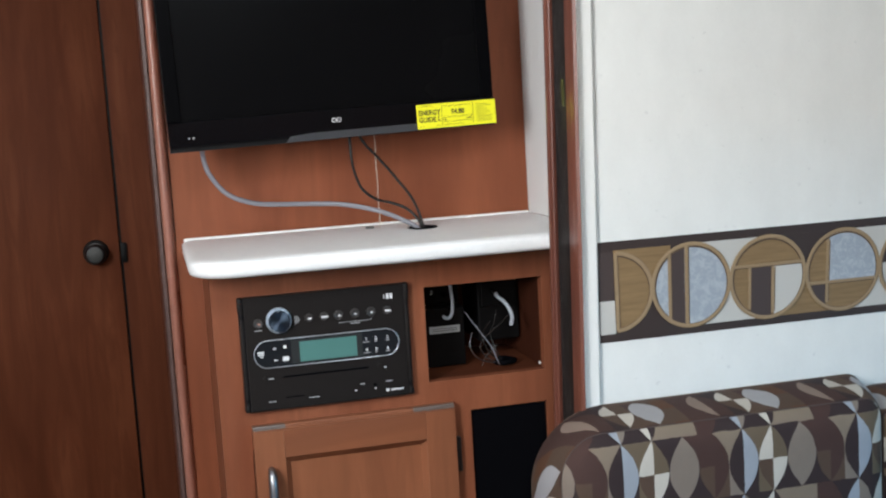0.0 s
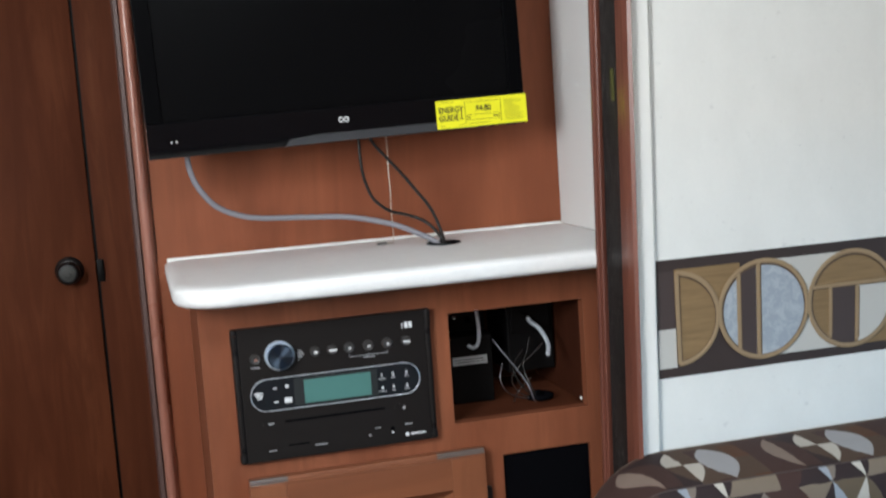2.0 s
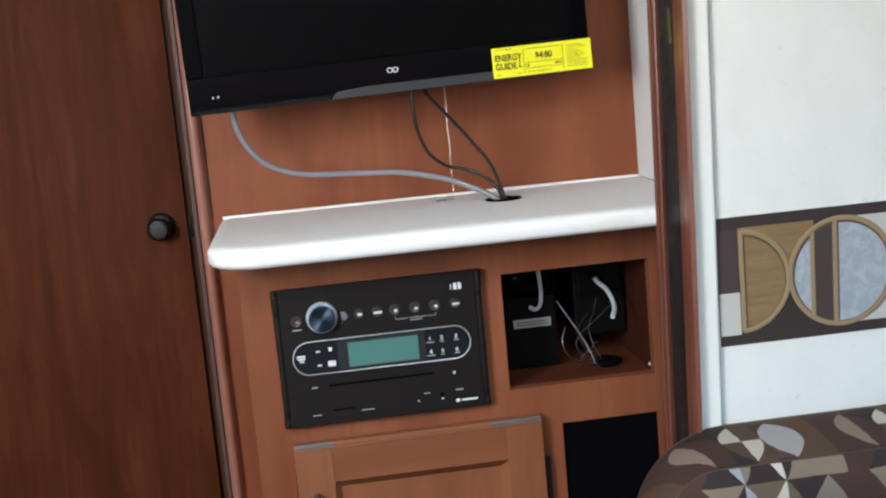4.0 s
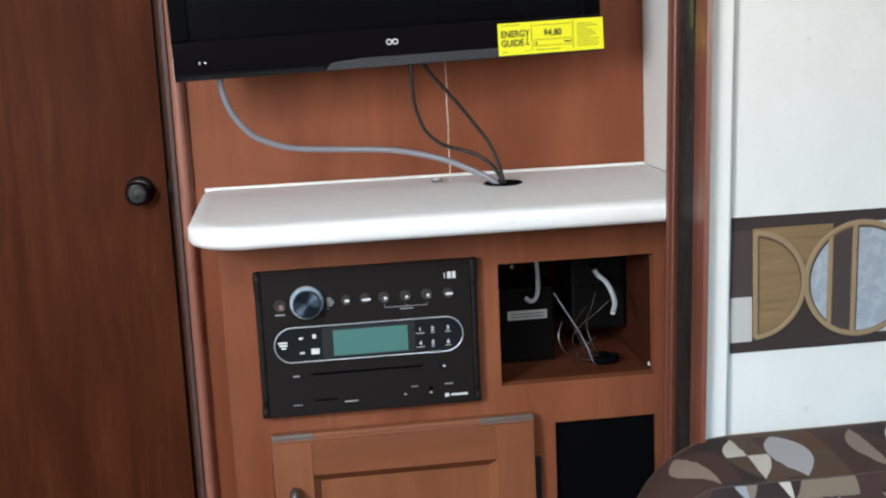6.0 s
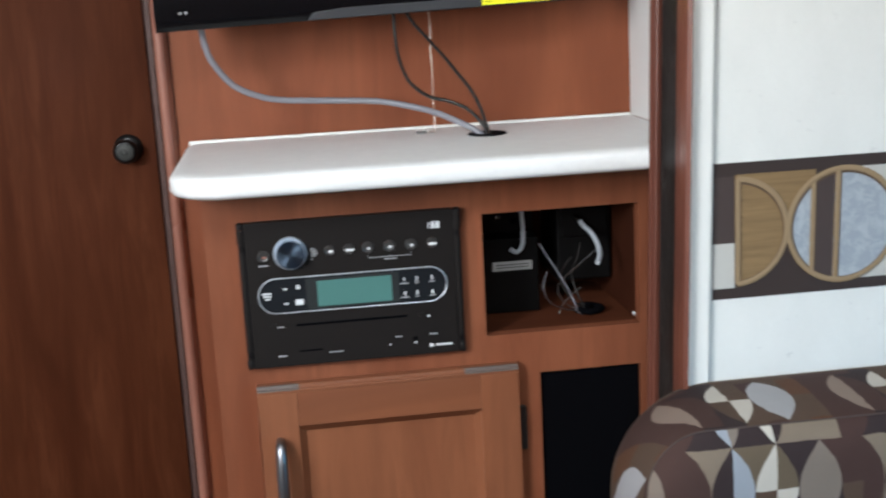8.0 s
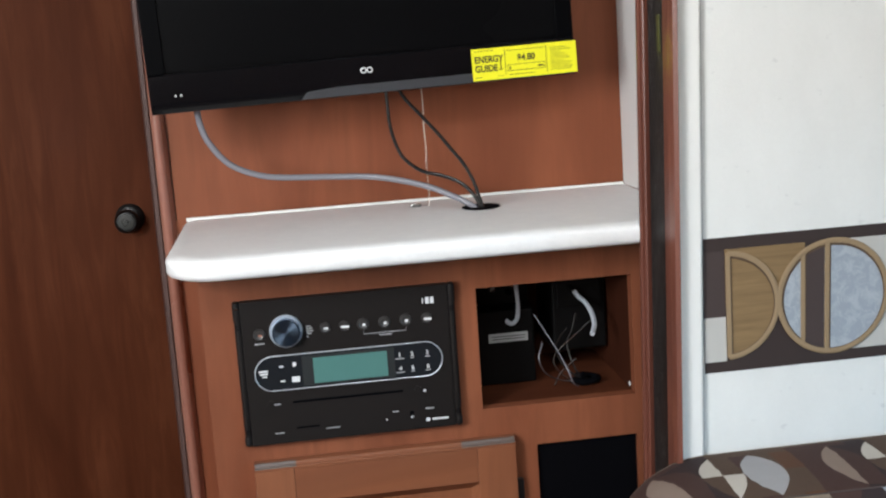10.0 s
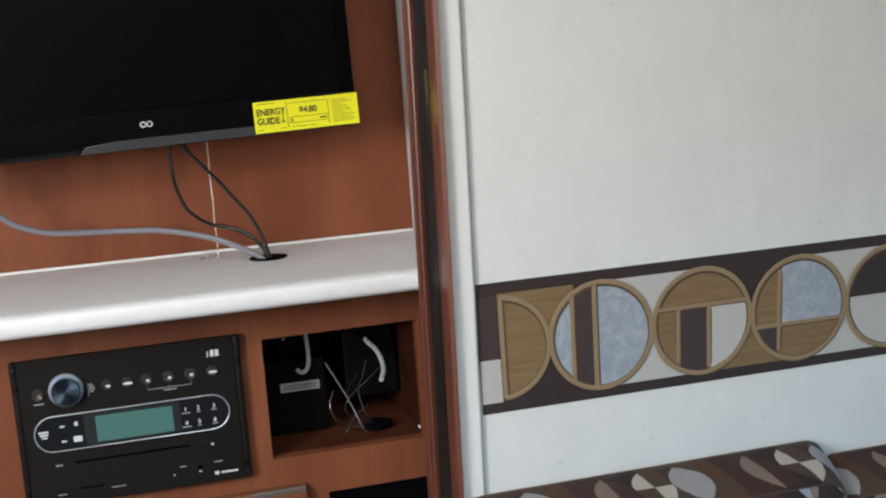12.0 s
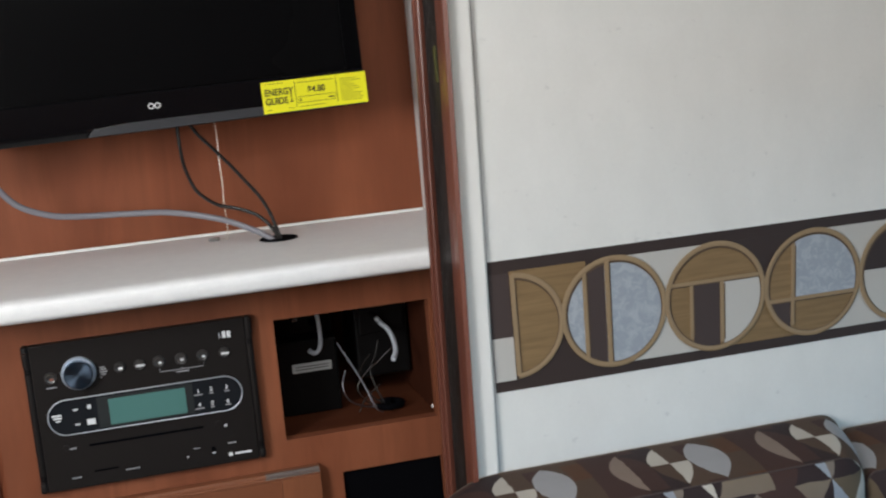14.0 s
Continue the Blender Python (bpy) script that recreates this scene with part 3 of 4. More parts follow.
# ---- television ----
def television():
    tv = thing("television", "black flat-screen television with glossy bezel and energy sticker", "television",
               turn=Matrix.Translation((-0.0125, 1.876, 1.2375)) @ Matrix.Rotation(radians(3.3), 4, "Z") @ Matrix.Rotation(radians(-1.35), 4, "Y"))
    W, H = 0.563, 0.355
    part("back_shell", box(0.006, W - 0.006, 0.012, 0.045, 0.006, H - 0.004, 0.006), MAT_BLACK, tv)
    part("back_shell", box(0.12, W - 0.12, 0.044, 0.085, 0.06, H - 0.06, 0.01), MAT_BLACK, tv)
    part("screen", box(0.022, W - 0.022, 0.004, 0.0115, 0.052, H - 0.022), MAT_SCREEN, tv, "dark switched-off screen")
    part("bezel_side", box(0.0, 0.0225, 0.0, 0.014, 0.0505, H, 0.0007), MAT_SIDEBEZEL, tv)
    part("bezel_side", box(W - 0.0225, W, 0.0, 0.014, 0.0505, H, 0.0007), MAT_SIDEBEZEL, tv)
    part("bezel_top", box(0.0225, W - 0.0225, 0.0, 0.014, H - 0.0225, H, 0.0025), MAT_GLOSS, tv)
    part("bezel_bottom", prism([(0.014, 0.0), (0.0058, 0.0), (0.0035, 0.0015), (0.0012, 0.008), (0.0, 0.016), (0.0, 0.048), (0.003, 0.0505), (0.014, 0.0505)], "x", 0.0, W), MAT_GLOSS, tv, smooth=True)
    lip = prism([(0.19, 0.0008), (0.2, 0.0105), (0.24, 0.0135), (W - 0.004, 0.0135), (W - 0.004, 0.0015)], "y", -0.0006, 0.0052, 0.0012)
    part("lower_lip", lip, MAT_BEZELEDGE, tv, "smoked grey lip under the bezel")
    for mx in (0.0325, 0.0395):
        part("indicator", box(mx - 0.0013, mx + 0.0013, -0.0004, 0.0004, 0.0205, 0.0235), MAT_PAPER, tv, "small pale indicator mark")
    ring = [(0.2755 + dx + 0.0034 * math.cos(a), -0.0008, 0.0315 + 0.0032 * math.sin(a)) for dx, seq in ((0, range(12)),) for a in [2 * math.pi * k / 12 for k in seq]]
    part("badge", tube(ring, 0.0009, 6, 0, True), MAT_PRINT, tv, "pale ring badge")
    part("badge", tube([(x + 0.0082, y, z) for x, y, z in ring], 0.0009, 6, 0, True), MAT_PRINT, tv, "pale ring badge")
    part("mount_arm", box(0.2, 0.36, 0.084, 0.152, 0.12, 0.25, 0.006), MAT_BLACK, tv, "black wall mount")
    film = bmesh.new()
    rows = [[film.verts.new((-0.007 + 0.017 * a / 4 + 0.0008 * math.sin(k * 1.7), -0.0025 + 0.0022 * math.sin(k * 2.1 + a * 1.9) * math.cos(k * 0.8), 0.262 + 0.006 * k)) for a in range(5)] for k in range(14)]
    for a, b in zip(rows, rows[1:]):
        for k in range(4):
            film.faces.new((a[k], a[k + 1], b[k + 1], b[k]))
    bmesh.ops.solidify(film, geom=film.faces[:], thickness=0.0006)
    part("film_tab", film, MAT_SHEET, tv, "creased clear film tab on the bezel", True)
    # energy sticker
    x0, x1, z0, z1 = 0.4205, 0.565, 0.0025, 0.0445
    part("sticker", box(x0, x1, -0.0022, -0.0012, z0, z1), MAT_YELLOW, tv, "yellow paper energy sticker")
    y = -0.0026

    def bar(a, b, c, d):
        part("print", box(x0 + a, x0 + b, y, -0.0021, z0 + c, z0 + d), MAT_INK, tv)
    text("lettering", "ENERGY", x0 + 0.0035, y, z0 + 0.0235, 0.0122, MAT_INK, tv, 0.86)
    text("lettering", "GUIDE", x0 + 0.0035, y, z0 + 0.0115, 0.0122, MAT_INK, tv, 0.86)
    bar(0.0385, 0.0397, 0.0125, 0.029)
    bar(0.0362, 0.042, 0.0125, 0.0137)
    bar(0.045, 0.0456, 0.004, 0.039)
    bar(0.102, 0.1026, 0.004, 0.039)
    text("lettering", "$4.80", x0 + 0.062, y, z0 + 0.0225, 0.0118, MAT_INK, tv, 0.92)
    for a, b, c in ((0.048, 0.099, 0.0365), (0.048, 0.1, 0.0175), (0.048, 0.1, 0.0095), (0.004, 0.03, 0.0385), (0.004, 0.012, 0.004), (0.034, 0.042, 0.004), (0.05, 0.085, 0.0045)):
        bar(a, b, c, c + 0.0006)
    bar(0.048, 0.0486, 0.0095, 0.0181)
    bar(0.0994, 0.1, 0.0095, 0.0181)
    bar(0.0505, 0.0525, 0.0115, 0.0155)
    bar(0.09, 0.098, 0.0125, 0.0145)
    for k in range(11):
        bar(0.108, 0.108 + (0.029, 0.03, 0.027, 0.03, 0.018, 0.026, 0.024, 0.02, 0.014, 0.028, 0.022)[k], 0.006 + 0.0029 * k, 0.0066 + 0.0029 * k)


television()


# ---- cables ----
def cable(name, label, pts, r, mat):
    ob = finish(name, tube(pts, r, 10, 10), mat, True)
    return tagged(ob, label, "cable", "cables below the television")


cable("thick_cable", "thick grey cable drooping from the television to the shelf hole",
      [(0.042, 1.925, 1.30), (0.0405, 1.925, 1.245), (0.0435, 1.927, 1.215), (0.0535, 1.93, 1.190), (0.075, 1.935, 1.163), (0.105, 1.94, 1.147), (0.14, 1.945, 1.1385), (0.212, 1.95, 1.133), (0.272, 1.945, 1.128),
       (0.333, 1.937, 1.113), (0.375, 1.929, 1.0945), (0.400, 1.922, 1.079), (0.408, 1.9205, 1.066), (0.409, 1.92, 1.04)], 0.0042, MAT_GREYCABLE)
cable("thin_cable", "thin black cable hanging in a loop to the shelf hole",
      [(0.293, 1.93, 1.29), (0.2925, 1.93, 1.235), (0.2945, 1.93, 1.196), (0.302, 1.932, 1.168), (0.312, 1.935, 1.15), (0.334, 1.937, 1.1325), (0.36, 1.935, 1.1245), (0.385, 1.93, 1.113), (0.402, 1.925, 1.095), (0.4115, 1.921, 1.072), (0.413, 1.92, 1.04)],
      0.0026, MAT_BLACKCABLE)
cable("thin_cable", "thin black cable running slantwise to the shelf hole",
      [(0.300, 1.93, 1.29), (0.311, 1.93, 1.243), (0.337, 1.93, 1.209), (0.356, 1.93, 1.186), (0.374, 1.93, 1.162), (0.392, 1.928, 1.137), (0.403, 1.925, 1.113), (0.410, 1.922, 1.088), (0.416, 1.92, 1.066), (0.417, 1.92, 1.04)], 0.0026, MAT_BLACKCABLE)


def bead_chain():
    c = thing("bead_chain", "hanging metal bead chain with a small end clip", "chain", (0.346, 2.0, 1.0815))
    xs, ys = 0.3465, 1.985
    o = Vector(c.location)
    b = bmesh.new()
    for k in range(44):
        z = 1.0835 + 0.0048 * k
        bmesh.ops.create_icosphere(b, subdivisions=1, radius=0.0015, matrix=Matrix.Translation(Vector((xs + 0.0006 * math.sin(k * 0.5), ys, z)) - o))
    tagged(part("beads", b, MAT_CHAIN, c), kind="stuff")
    b = tube([Vector((xs, ys, 1.30)) - o, Vector((xs, ys, 1.2)) - o, Vector((xs, ys, 1.0825)) - o, Vector((xs - 0.003, ys - 0.004, 1.079)) - o, Vector((xs - 0.010, ys - 0.006, 1.079)) - o], 0.0004, 6, 4)
    part("wire", b, MAT_CHAIN, c)
    clip = box(-0.028, -0.0125, -0.006, 0.001, 1.0771 - o.z, 1.082 - o.z, 0.0012)
    clip.transform(Matrix.Translation((xs - o.x, ys - o.y - 0.003, 0)))
    part("end_clip", clip, MAT_SATIN, c, "small grey end clip")


bead_chain()


# ---- stereo ----
def stereo():
    s = thing("stereo", "black wall-mounted car-style stereo with a green display", "stereo", (0.2085, Y_FACE, 0.9045))
    o = Matrix.Translation(-Vector(s.location))
    yf = Y_FACE - 0.014

    def put(name, bm, mat, label="", smooth=False, parent=s):
        bm.transform(o)
        return part(name, bm, mat, parent, label, smooth)
    x0, x1, z0, z1 = 0.0690, 0.3480, 0.8155, 1.0035
    put("faceplate", box(x0 + 0.0085, x1 - 0.0085, yf, Y_FACE - 0.0005, z0 + 0.0003, z1 - 0.0003, 0.0012), MAT_FACE)
    put("chassis", box(x0 + 0.012, x1 - 0.012, Y_FACE - 0.0003, 1.96, z0 + 0.006, z1 - 0.006), MAT_BLACK)
    for a, b in ((x0, x0 + 0.009), (x1 - 0.009, x1)):
        rail = put("side_rail", box(a, b, yf + 0.0002, Y_FACE - 0.0005, z0, z1, 0.0043, 3), MAT_FACE, smooth=True)
        for z in (z0 + 0.019, z1 - 0.032):
            put("screw_notch", lathe([(0.001, 0.0), (0.0034, 0.0), (0.0034, 0.0009), (0.0022, 0.0014), (0.001, 0.0004)], ((a + b) / 2, yf + 0.0012, z), 14), MAT_GRILLE, parent=rail)
    for a, b in ((x0 - 0.0008, x0 + 0.0086), (x1 - 0.0086, x1 + 0.0008)):
        for za, zb in ((z0 - 0.0006, z0 + 0.013), (z1 - 0.027, z1 + 0.0006)):
            put("corner_cap", box(a, b, yf - 0.0003, Y_FACE - 0.0007, za, zb, 0.0045, 3), MAT_FACE, smooth=True)
    # Chrome sliver put in as the glint on the upper left corner.
    put("corner_glint", box(x0 + 0.002, x0 + 0.006, yf - 0.0009, yf + 0.0006, z1 - 0.009, z1 - 0.0075), MAT_CHROME, "chrome sliver added as a corner glint")
    # volume knob with a bright rim
    c = (0.1325, yf, 0.9625)
    kn = put("volume_knob", lathe([(0.0172, 0.0), (0.0170, 0.012), (0.0172, 0.0145), (0.0160, 0.0155), (0.001, 0.0152)], c, 40), MAT_KNOB, "round steel-blue metal volume knob", True)
    put("knob_rim", lathe([(0.0182, 0.0), (0.0208, 0.0), (0.0208, 0.0035), (0.0198, 0.005), (0.0182, 0.004)], c, 40), MAT_KNOBRIM, "bright chrome rim", True, kn)
    # push buttons of the upper row
    for i, x in enumerate((0.099, 0.1815, 0.2055, 0.2295, 0.2565, 0.2835, 0.3105)):
        z = 0.962 if i else 0.9605
        r = 0.0068 if i in (0, 3, 4, 5) else 0.006
        b = put("button", lathe([(r + 0.0008, 0.0), (r + 0.0008, 0.0012), (r, 0.0024), (r * 0.8, 0.0034), (r * 0.55, 0.0026), (0.001, 0.0022)], (x, yf, z), 20), MAT_BUTTON, smooth=True)
        w = (0.0022, 0.0028, 0.0055, 0.0018, 0.0018, 0.0018, 0.0048)[i]
        put("print", box(x - w + 0.001, x + w + 0.001, yf - 0.0034, yf - 0.0021, z - 0.0022, z + 0.0004), MAT_PRINT if i else MAT_TRIM, parent=b)
    for x, z, w in ((0.0985, 0.9485, 0.006), (0.1605, 0.9655, 0.003), (0.1615, 0.9625, 0.004), (0.162, 0.9595, 0.0045), (0.161, 0.9565, 0.0032), (0.1585, 0.9525, 0.001), (0.257, 0.9455, 0.008)):
        put("print", box(x - w, x + w, yf - 0.0004, yf + 0.0003, z - 0.0008, z + 0.0008), MAT_FADED)
    # bracket below three buttons
    put("print", tube([(0.2295, yf, 0.9525), (0.2295, yf, 0.9485), (0.2835, yf, 0.9485), (0.2835, yf, 0.9525)], 0.0005, 6, 0), MAT_FADED)
    put("print", box(0.2562, 0.2571, yf - 0.0004, yf, 0.9485, 0.951), MAT_FADED)
    # oval panel
    pz, pr, pa, pb = 0.9085, 0.0225, 0.1115, 0.3045
    oval = arc(pb, pz, pr, -90, 90, 18) + arc(pa, pz, pr, 90, 270, 18)
    pan = put("oval_panel", prism(oval, "y", yf - 0.0012, yf + 0.001), MAT_GLOSSPANEL, "glossy oval control panel")
    put("oval_rim", tube([(x, yf - 0.0008, z) for x, z in oval[:-1]], 0.0008, 8, 0, True), MAT_RIM, "thin chrome rim", True, pan)
    put("display_window", box(0.1485, 0.266, yf - 0.0018, yf - 0.0009, 0.8885, 0.9285, 0.0006), MAT_SMOKE, parent=pan)
    put("display", box(0.1625, 0.2565, yf - 0.0024, yf - 0.0015, 0.8915, 0.9245, 0.0005), MAT_LCD, "blank green display", parent=pan)
    for x, z, w, h in ((0.0995, 0.9125, 0.0058, 0.0012), (0.1, 0.909, 0.005, 0.0012), (0.1005, 0.9055, 0.003, 0.001), (0.1225, 0.917, 0.0026, 0.001), (0.123, 0.898, 0.0028, 0.001), (0.139, 0.9185, 0.0022, 0.0026),
                       (0.1395, 0.899, 0.005, 0.0036)):
        put("print", box(x - w, x + w, yf - 0.0016, yf - 0.0008, z - h, z + h), MAT_PRINT, parent=pan)
    for i, n in enumerate("123456"):
        x, z = (0.2725, 0.2885, 0.308)[i % 3], (0.9145, 0.8965)[i // 3]
        d = text("digit", n, x - 0.0018, yf - 0.0014, z, 0.0075, MAT_PRINT, pan)
        d.data.transform(o)
        w = (0.0055, 0.0024, 0.0036)[i % 3]
        put("print", box(x - w, x + w, yf - 0.0016, yf - 0.0008, z - 0.0032, z - 0.0018), MAT_FADED, parent=pan)
    # disc slot and lower row
    put("disc_slot", box(0.133, 0.2735, yf - 0.0006, yf + 0.0004, 0.8675, 0.8705, 0.0004), MAT_GRILLE, "narrow black disc slot")
    for x in (0.1085, 0.2955):
        put("button", lathe([(0.0042, 0.0), (0.0041, 0.0006), (0.0034, 0.0011), (0.001, 0.0009)], (x - 0.003, yf, 0.8695), 18), MAT_FACE, smooth=True)
    for x, z, w, h in ((0.1135, 0.868, 0.0045, 0.0014), (0.3015, 0.8665, 0.0018, 0.0018), (0.262, 0.8425, 0.0045, 0.0009), (0.3065, 0.8425, 0.0058, 0.0012), (0.25, 0.833, 0.0014, 0.0012), (0.283, 0.833, 0.0018, 0.0012),
                       (0.113, 0.830, 0.0062, 0.001), (0.181, 0.830, 0.0095, 0.0011), (0.3035, 0.8275, 0.0028, 0.0032), (0.3195, 0.8275, 0.0115, 0.0018)):
        put("print", box(x - w * 0.92, x + w * 0.92, yf - 0.0005, yf + 0.0003, z - h * 0.7, z + h * 0.7), MAT_PRINT if w < 0.0045 or w > 0.01 else MAT_FADED)
    for k, (x, z) in enumerate(((0.3125, 0.9845), (0.3185, 0.9845))):
        put("badge", box(x - 0.0022, x + 0.0024, yf - 0.0005, yf + 0.0003, z - 0.0042, z + 0.0042), MAT_PRINT, "plain pale maker's badge")
    put("badge", box(0.3062, 0.3074, yf - 0.0005, yf + 0.0003, 0.9803, 0.9875), MAT_PRINT)
    put("card_slot", box(0.135, 0.164, yf - 0.0005, yf + 0.0004, 0.8335, 0.8358, 0.0004), MAT_GRILLE)
    put("socket", lathe([(0.001, 0.0002), (0.0018, 0.0002), (0.0022, 0.0008), (0.003, 0.0004), (0.003, 0.0)], (0.283, yf, 0.8385), 14), MAT_GRILLE)


MAT_BUTTON = plain("soft_black_button", (0.045, 0.042, 0.04), 0.3, vary=0.2)
MAT_FADED = plain("faded_print", (0.33, 0.33, 0.34), 0.5, vary=0.1)
MAT_GLOSSPANEL = plain("gloss_panel", (0.014, 0.016, 0.019), 0.12, vary=0.2, bump=0.0)
MAT_SMOKE = plain("smoked_window", (0.03, 0.033, 0.034), 0.2, vary=0.2, bump=0.0)
knob_metal = Mat("anodised_knob", 0.33, 1.0)
knob_metal.colour((0.1, 0.14, 0.2))
knob_metal.b.inputs["Anisotropic"].default_value = 0.85
knob_metal.link(knob_metal.node("ShaderNodeTangent", direction_type="RADIAL", axis="Y").outputs[0], knob_metal.b.inputs["Tangent"])
MAT_KNOB = knob_metal.m
MAT_KNOBRIM = plain("bright_knob_rim", (0.58, 0.65, 0.74), 0.3, 0.35, vary=0.05)
MAT_RIM = plain("pale_plated_rim", (0.58, 0.62, 0.66), 0.36, 0.7, vary=0.05)
stereo()


# ---- things in the open compartment ----
def compartment_things():
    zf = 0.8283
    m = thing("control_module", "black control module with a white label strip", "module", (0.43, 1.93, zf))

    def put(t, name, bm, mat, label="", smooth=False):
        bm.transform(Matrix.Translation(-Vector(t.location)))
        return part(name, bm, mat, t, label, smooth)
    put(m, "case", box(0.376, 0.471, 1.901, 2.02, zf, 0.934, 0.003), MAT_BLACK)
    put(m, "case_top", box(0.376, 0.472, 1.938, 2.02, 0.9345, 0.988, 0.003), MAT_BLACK)
    put(m, "label_strip", box(0.4065, 0.4615, 1.8998, 1.901, 0.8893, 0.9018), MAT_PAPER, "white printed label strip")
    put(m, "print", box(0.4105, 0.4575, 1.8992, 1.8997, 0.8970, 0.8980), MAT_BLACK)
    put(m, "print", box(0.4105, 0.4575, 1.8992, 1.8997, 0.8932, 0.8942), MAT_BLACK)
    put(m, "socket", lathe([(0.001, 0.0), (0.005, 0.0), (0.005, 0.006), (0.003, 0.007), (0.001, 0.005)], (0.444, 1.938, 0.952), 14), MAT_GRILLE)
    put(m, "socket", lathe([(0.001, 0.0), (0.005, 0.0), (0.005, 0.006), (0.003, 0.007), (0.001, 0.005)], (0.42, 1.938, 0.958), 14), MAT_SATIN)
    w = thing("wall_box", "dark wall box with cable connectors at the back of the compartment", "box", (0.54, 1.98, 0.862))
    put(w, "case", box(0.503, 0.5795, 1.924, 2.0325, 0.862, 0.9985, 0.003), MAT_BLACK)
    put(w, "case_rim", box(0.509, 0.574, 1.920, 1.9238, 0.925, 0.99, 0.002), MAT_BLACK)
    put(w, "connector", tube([(0.5275, 1.9205, 0.954), (0.5322, 1.905, 0.9505)], 0.0042, 10, 0), MAT_SATIN, "small metal coaxial connector")


compartment_things()
tagged(finish("white_lead", tube([(0.4440, 1.906, 0.9995), (0.4465, 1.896, 0.979), (0.4487, 1.893, 0.951), (0.4483, 1.893, 0.931), (0.4451, 1.893, 0.9203), (0.4384, 1.894, 0.916), (0.4317, 1.8985, 0.9198)], 0.003, 8, 8), MAT_WHITECABLE, True),
       "white lead looping down into the module", "cable", "leads in the compartment")
tagged(finish("white_lead", tube([(0.5318, 1.9065, 0.951), (0.538, 1.906, 0.942), (0.5435, 1.892, 0.9365), (0.5465, 1.872, 0.926), (0.5445, 1.85, 0.915), (0.5365, 1.832, 0.9065)], 0.0034, 8, 8), MAT_WHITECABLE, True),
       "curved white lead on the coaxial connector", "cable", "leads in the compartment")
for pts, r, mt, lab in (
        ([(0.472, 1.9005, 0.924), (0.480, 1.882, 0.908), (0.4865, 1.85, 0.893), (0.491, 1.825, 0.881), (0.495, 1.806, 0.868), (0.503, 1.812, 0.848), (0.516, 1.84, 0.8335)], 0.0010, MAT_GREYCABLE, "thin grey wire slanting to the compartment floor"),
        ([(0.547, 1.885, 0.912), (0.525, 1.88, 0.896), (0.503, 1.878, 0.880), (0.490, 1.872, 0.862), (0.505, 1.868, 0.840), (0.53, 1.865, 0.8335)], 0.0010, MAT_SATIN, "thin bare wire across the bundle"),
        ([(0.529, 1.893, 0.922), (0.521, 1.886, 0.901), (0.512, 1.88, 0.885), (0.515, 1.872, 0.862), (0.525, 1.866, 0.838)], 0.0013, MAT_BLACKCABLE, "black wire drooping to the compartment floor"),
        ([(0.514, 1.885, 0.905), (0.503, 1.882, 0.894), (0.496, 1.88, 0.876), (0.508, 1.872, 0.850), (0.528, 1.868, 0.8345)], 0.0013, MAT_BLACKCABLE, "thin black wire bent into the bundle"),
        ([(0.4745, 1.865, 0.892), (0.467, 1.856, 0.873), (0.475, 1.855, 0.852), (0.498, 1.862, 0.838), (0.522, 1.866, 0.8335)], 0.0010, MAT_HANDLE, "short bare wire end"),
        ([(0.522, 1.872, 0.864), (0.498, 1.868, 0.846), (0.488, 1.862, 0.8315)], 0.0010, MAT_SATIN, "short bright wire end at the floor"),
        ([(0.515, 1.87, 0.8335), (0.528, 1.855, 0.834), (0.545, 1.858, 0.835), (0.55, 1.872, 0.8345), (0.537, 1.882, 0.836), (0.524, 1.876, 0.8385), (0.53, 1.864, 0.8405)], 0.0046, MAT_GRILLE, "coiled black wire end on the compartment floor")):
    tagged(finish("loose_wire", tube(pts, r, 8, 8), mt, True), lab, "wire", "leads in the compartment")
tagged(finish("tape_tag", box(0.5842, 0.5862, 1.648, 1.657, 1.278, 1.320, 0.0004), MAT_TAPE), "faded yellow-green tape tag on the seal", "tag")


# ---- bench ----
FABRIC_INKS = dict(u=(0.037, 0.026, 0.027), p=(0.061, 0.035, 0.031), b=(0.086, 0.057, 0.042), o=(0.123, 0.095, 0.065), t=(0.2, 0.16, 0.122), g=(0.198, 0.164, 0.139), r=(0.235, 0.18, 0.15), c=(0.506, 0.474, 0.425), s=(0.294, 0.323, 0.371), e=(0.351, 0.351, 0.368), w=(0.098, 0.049, 0.029))


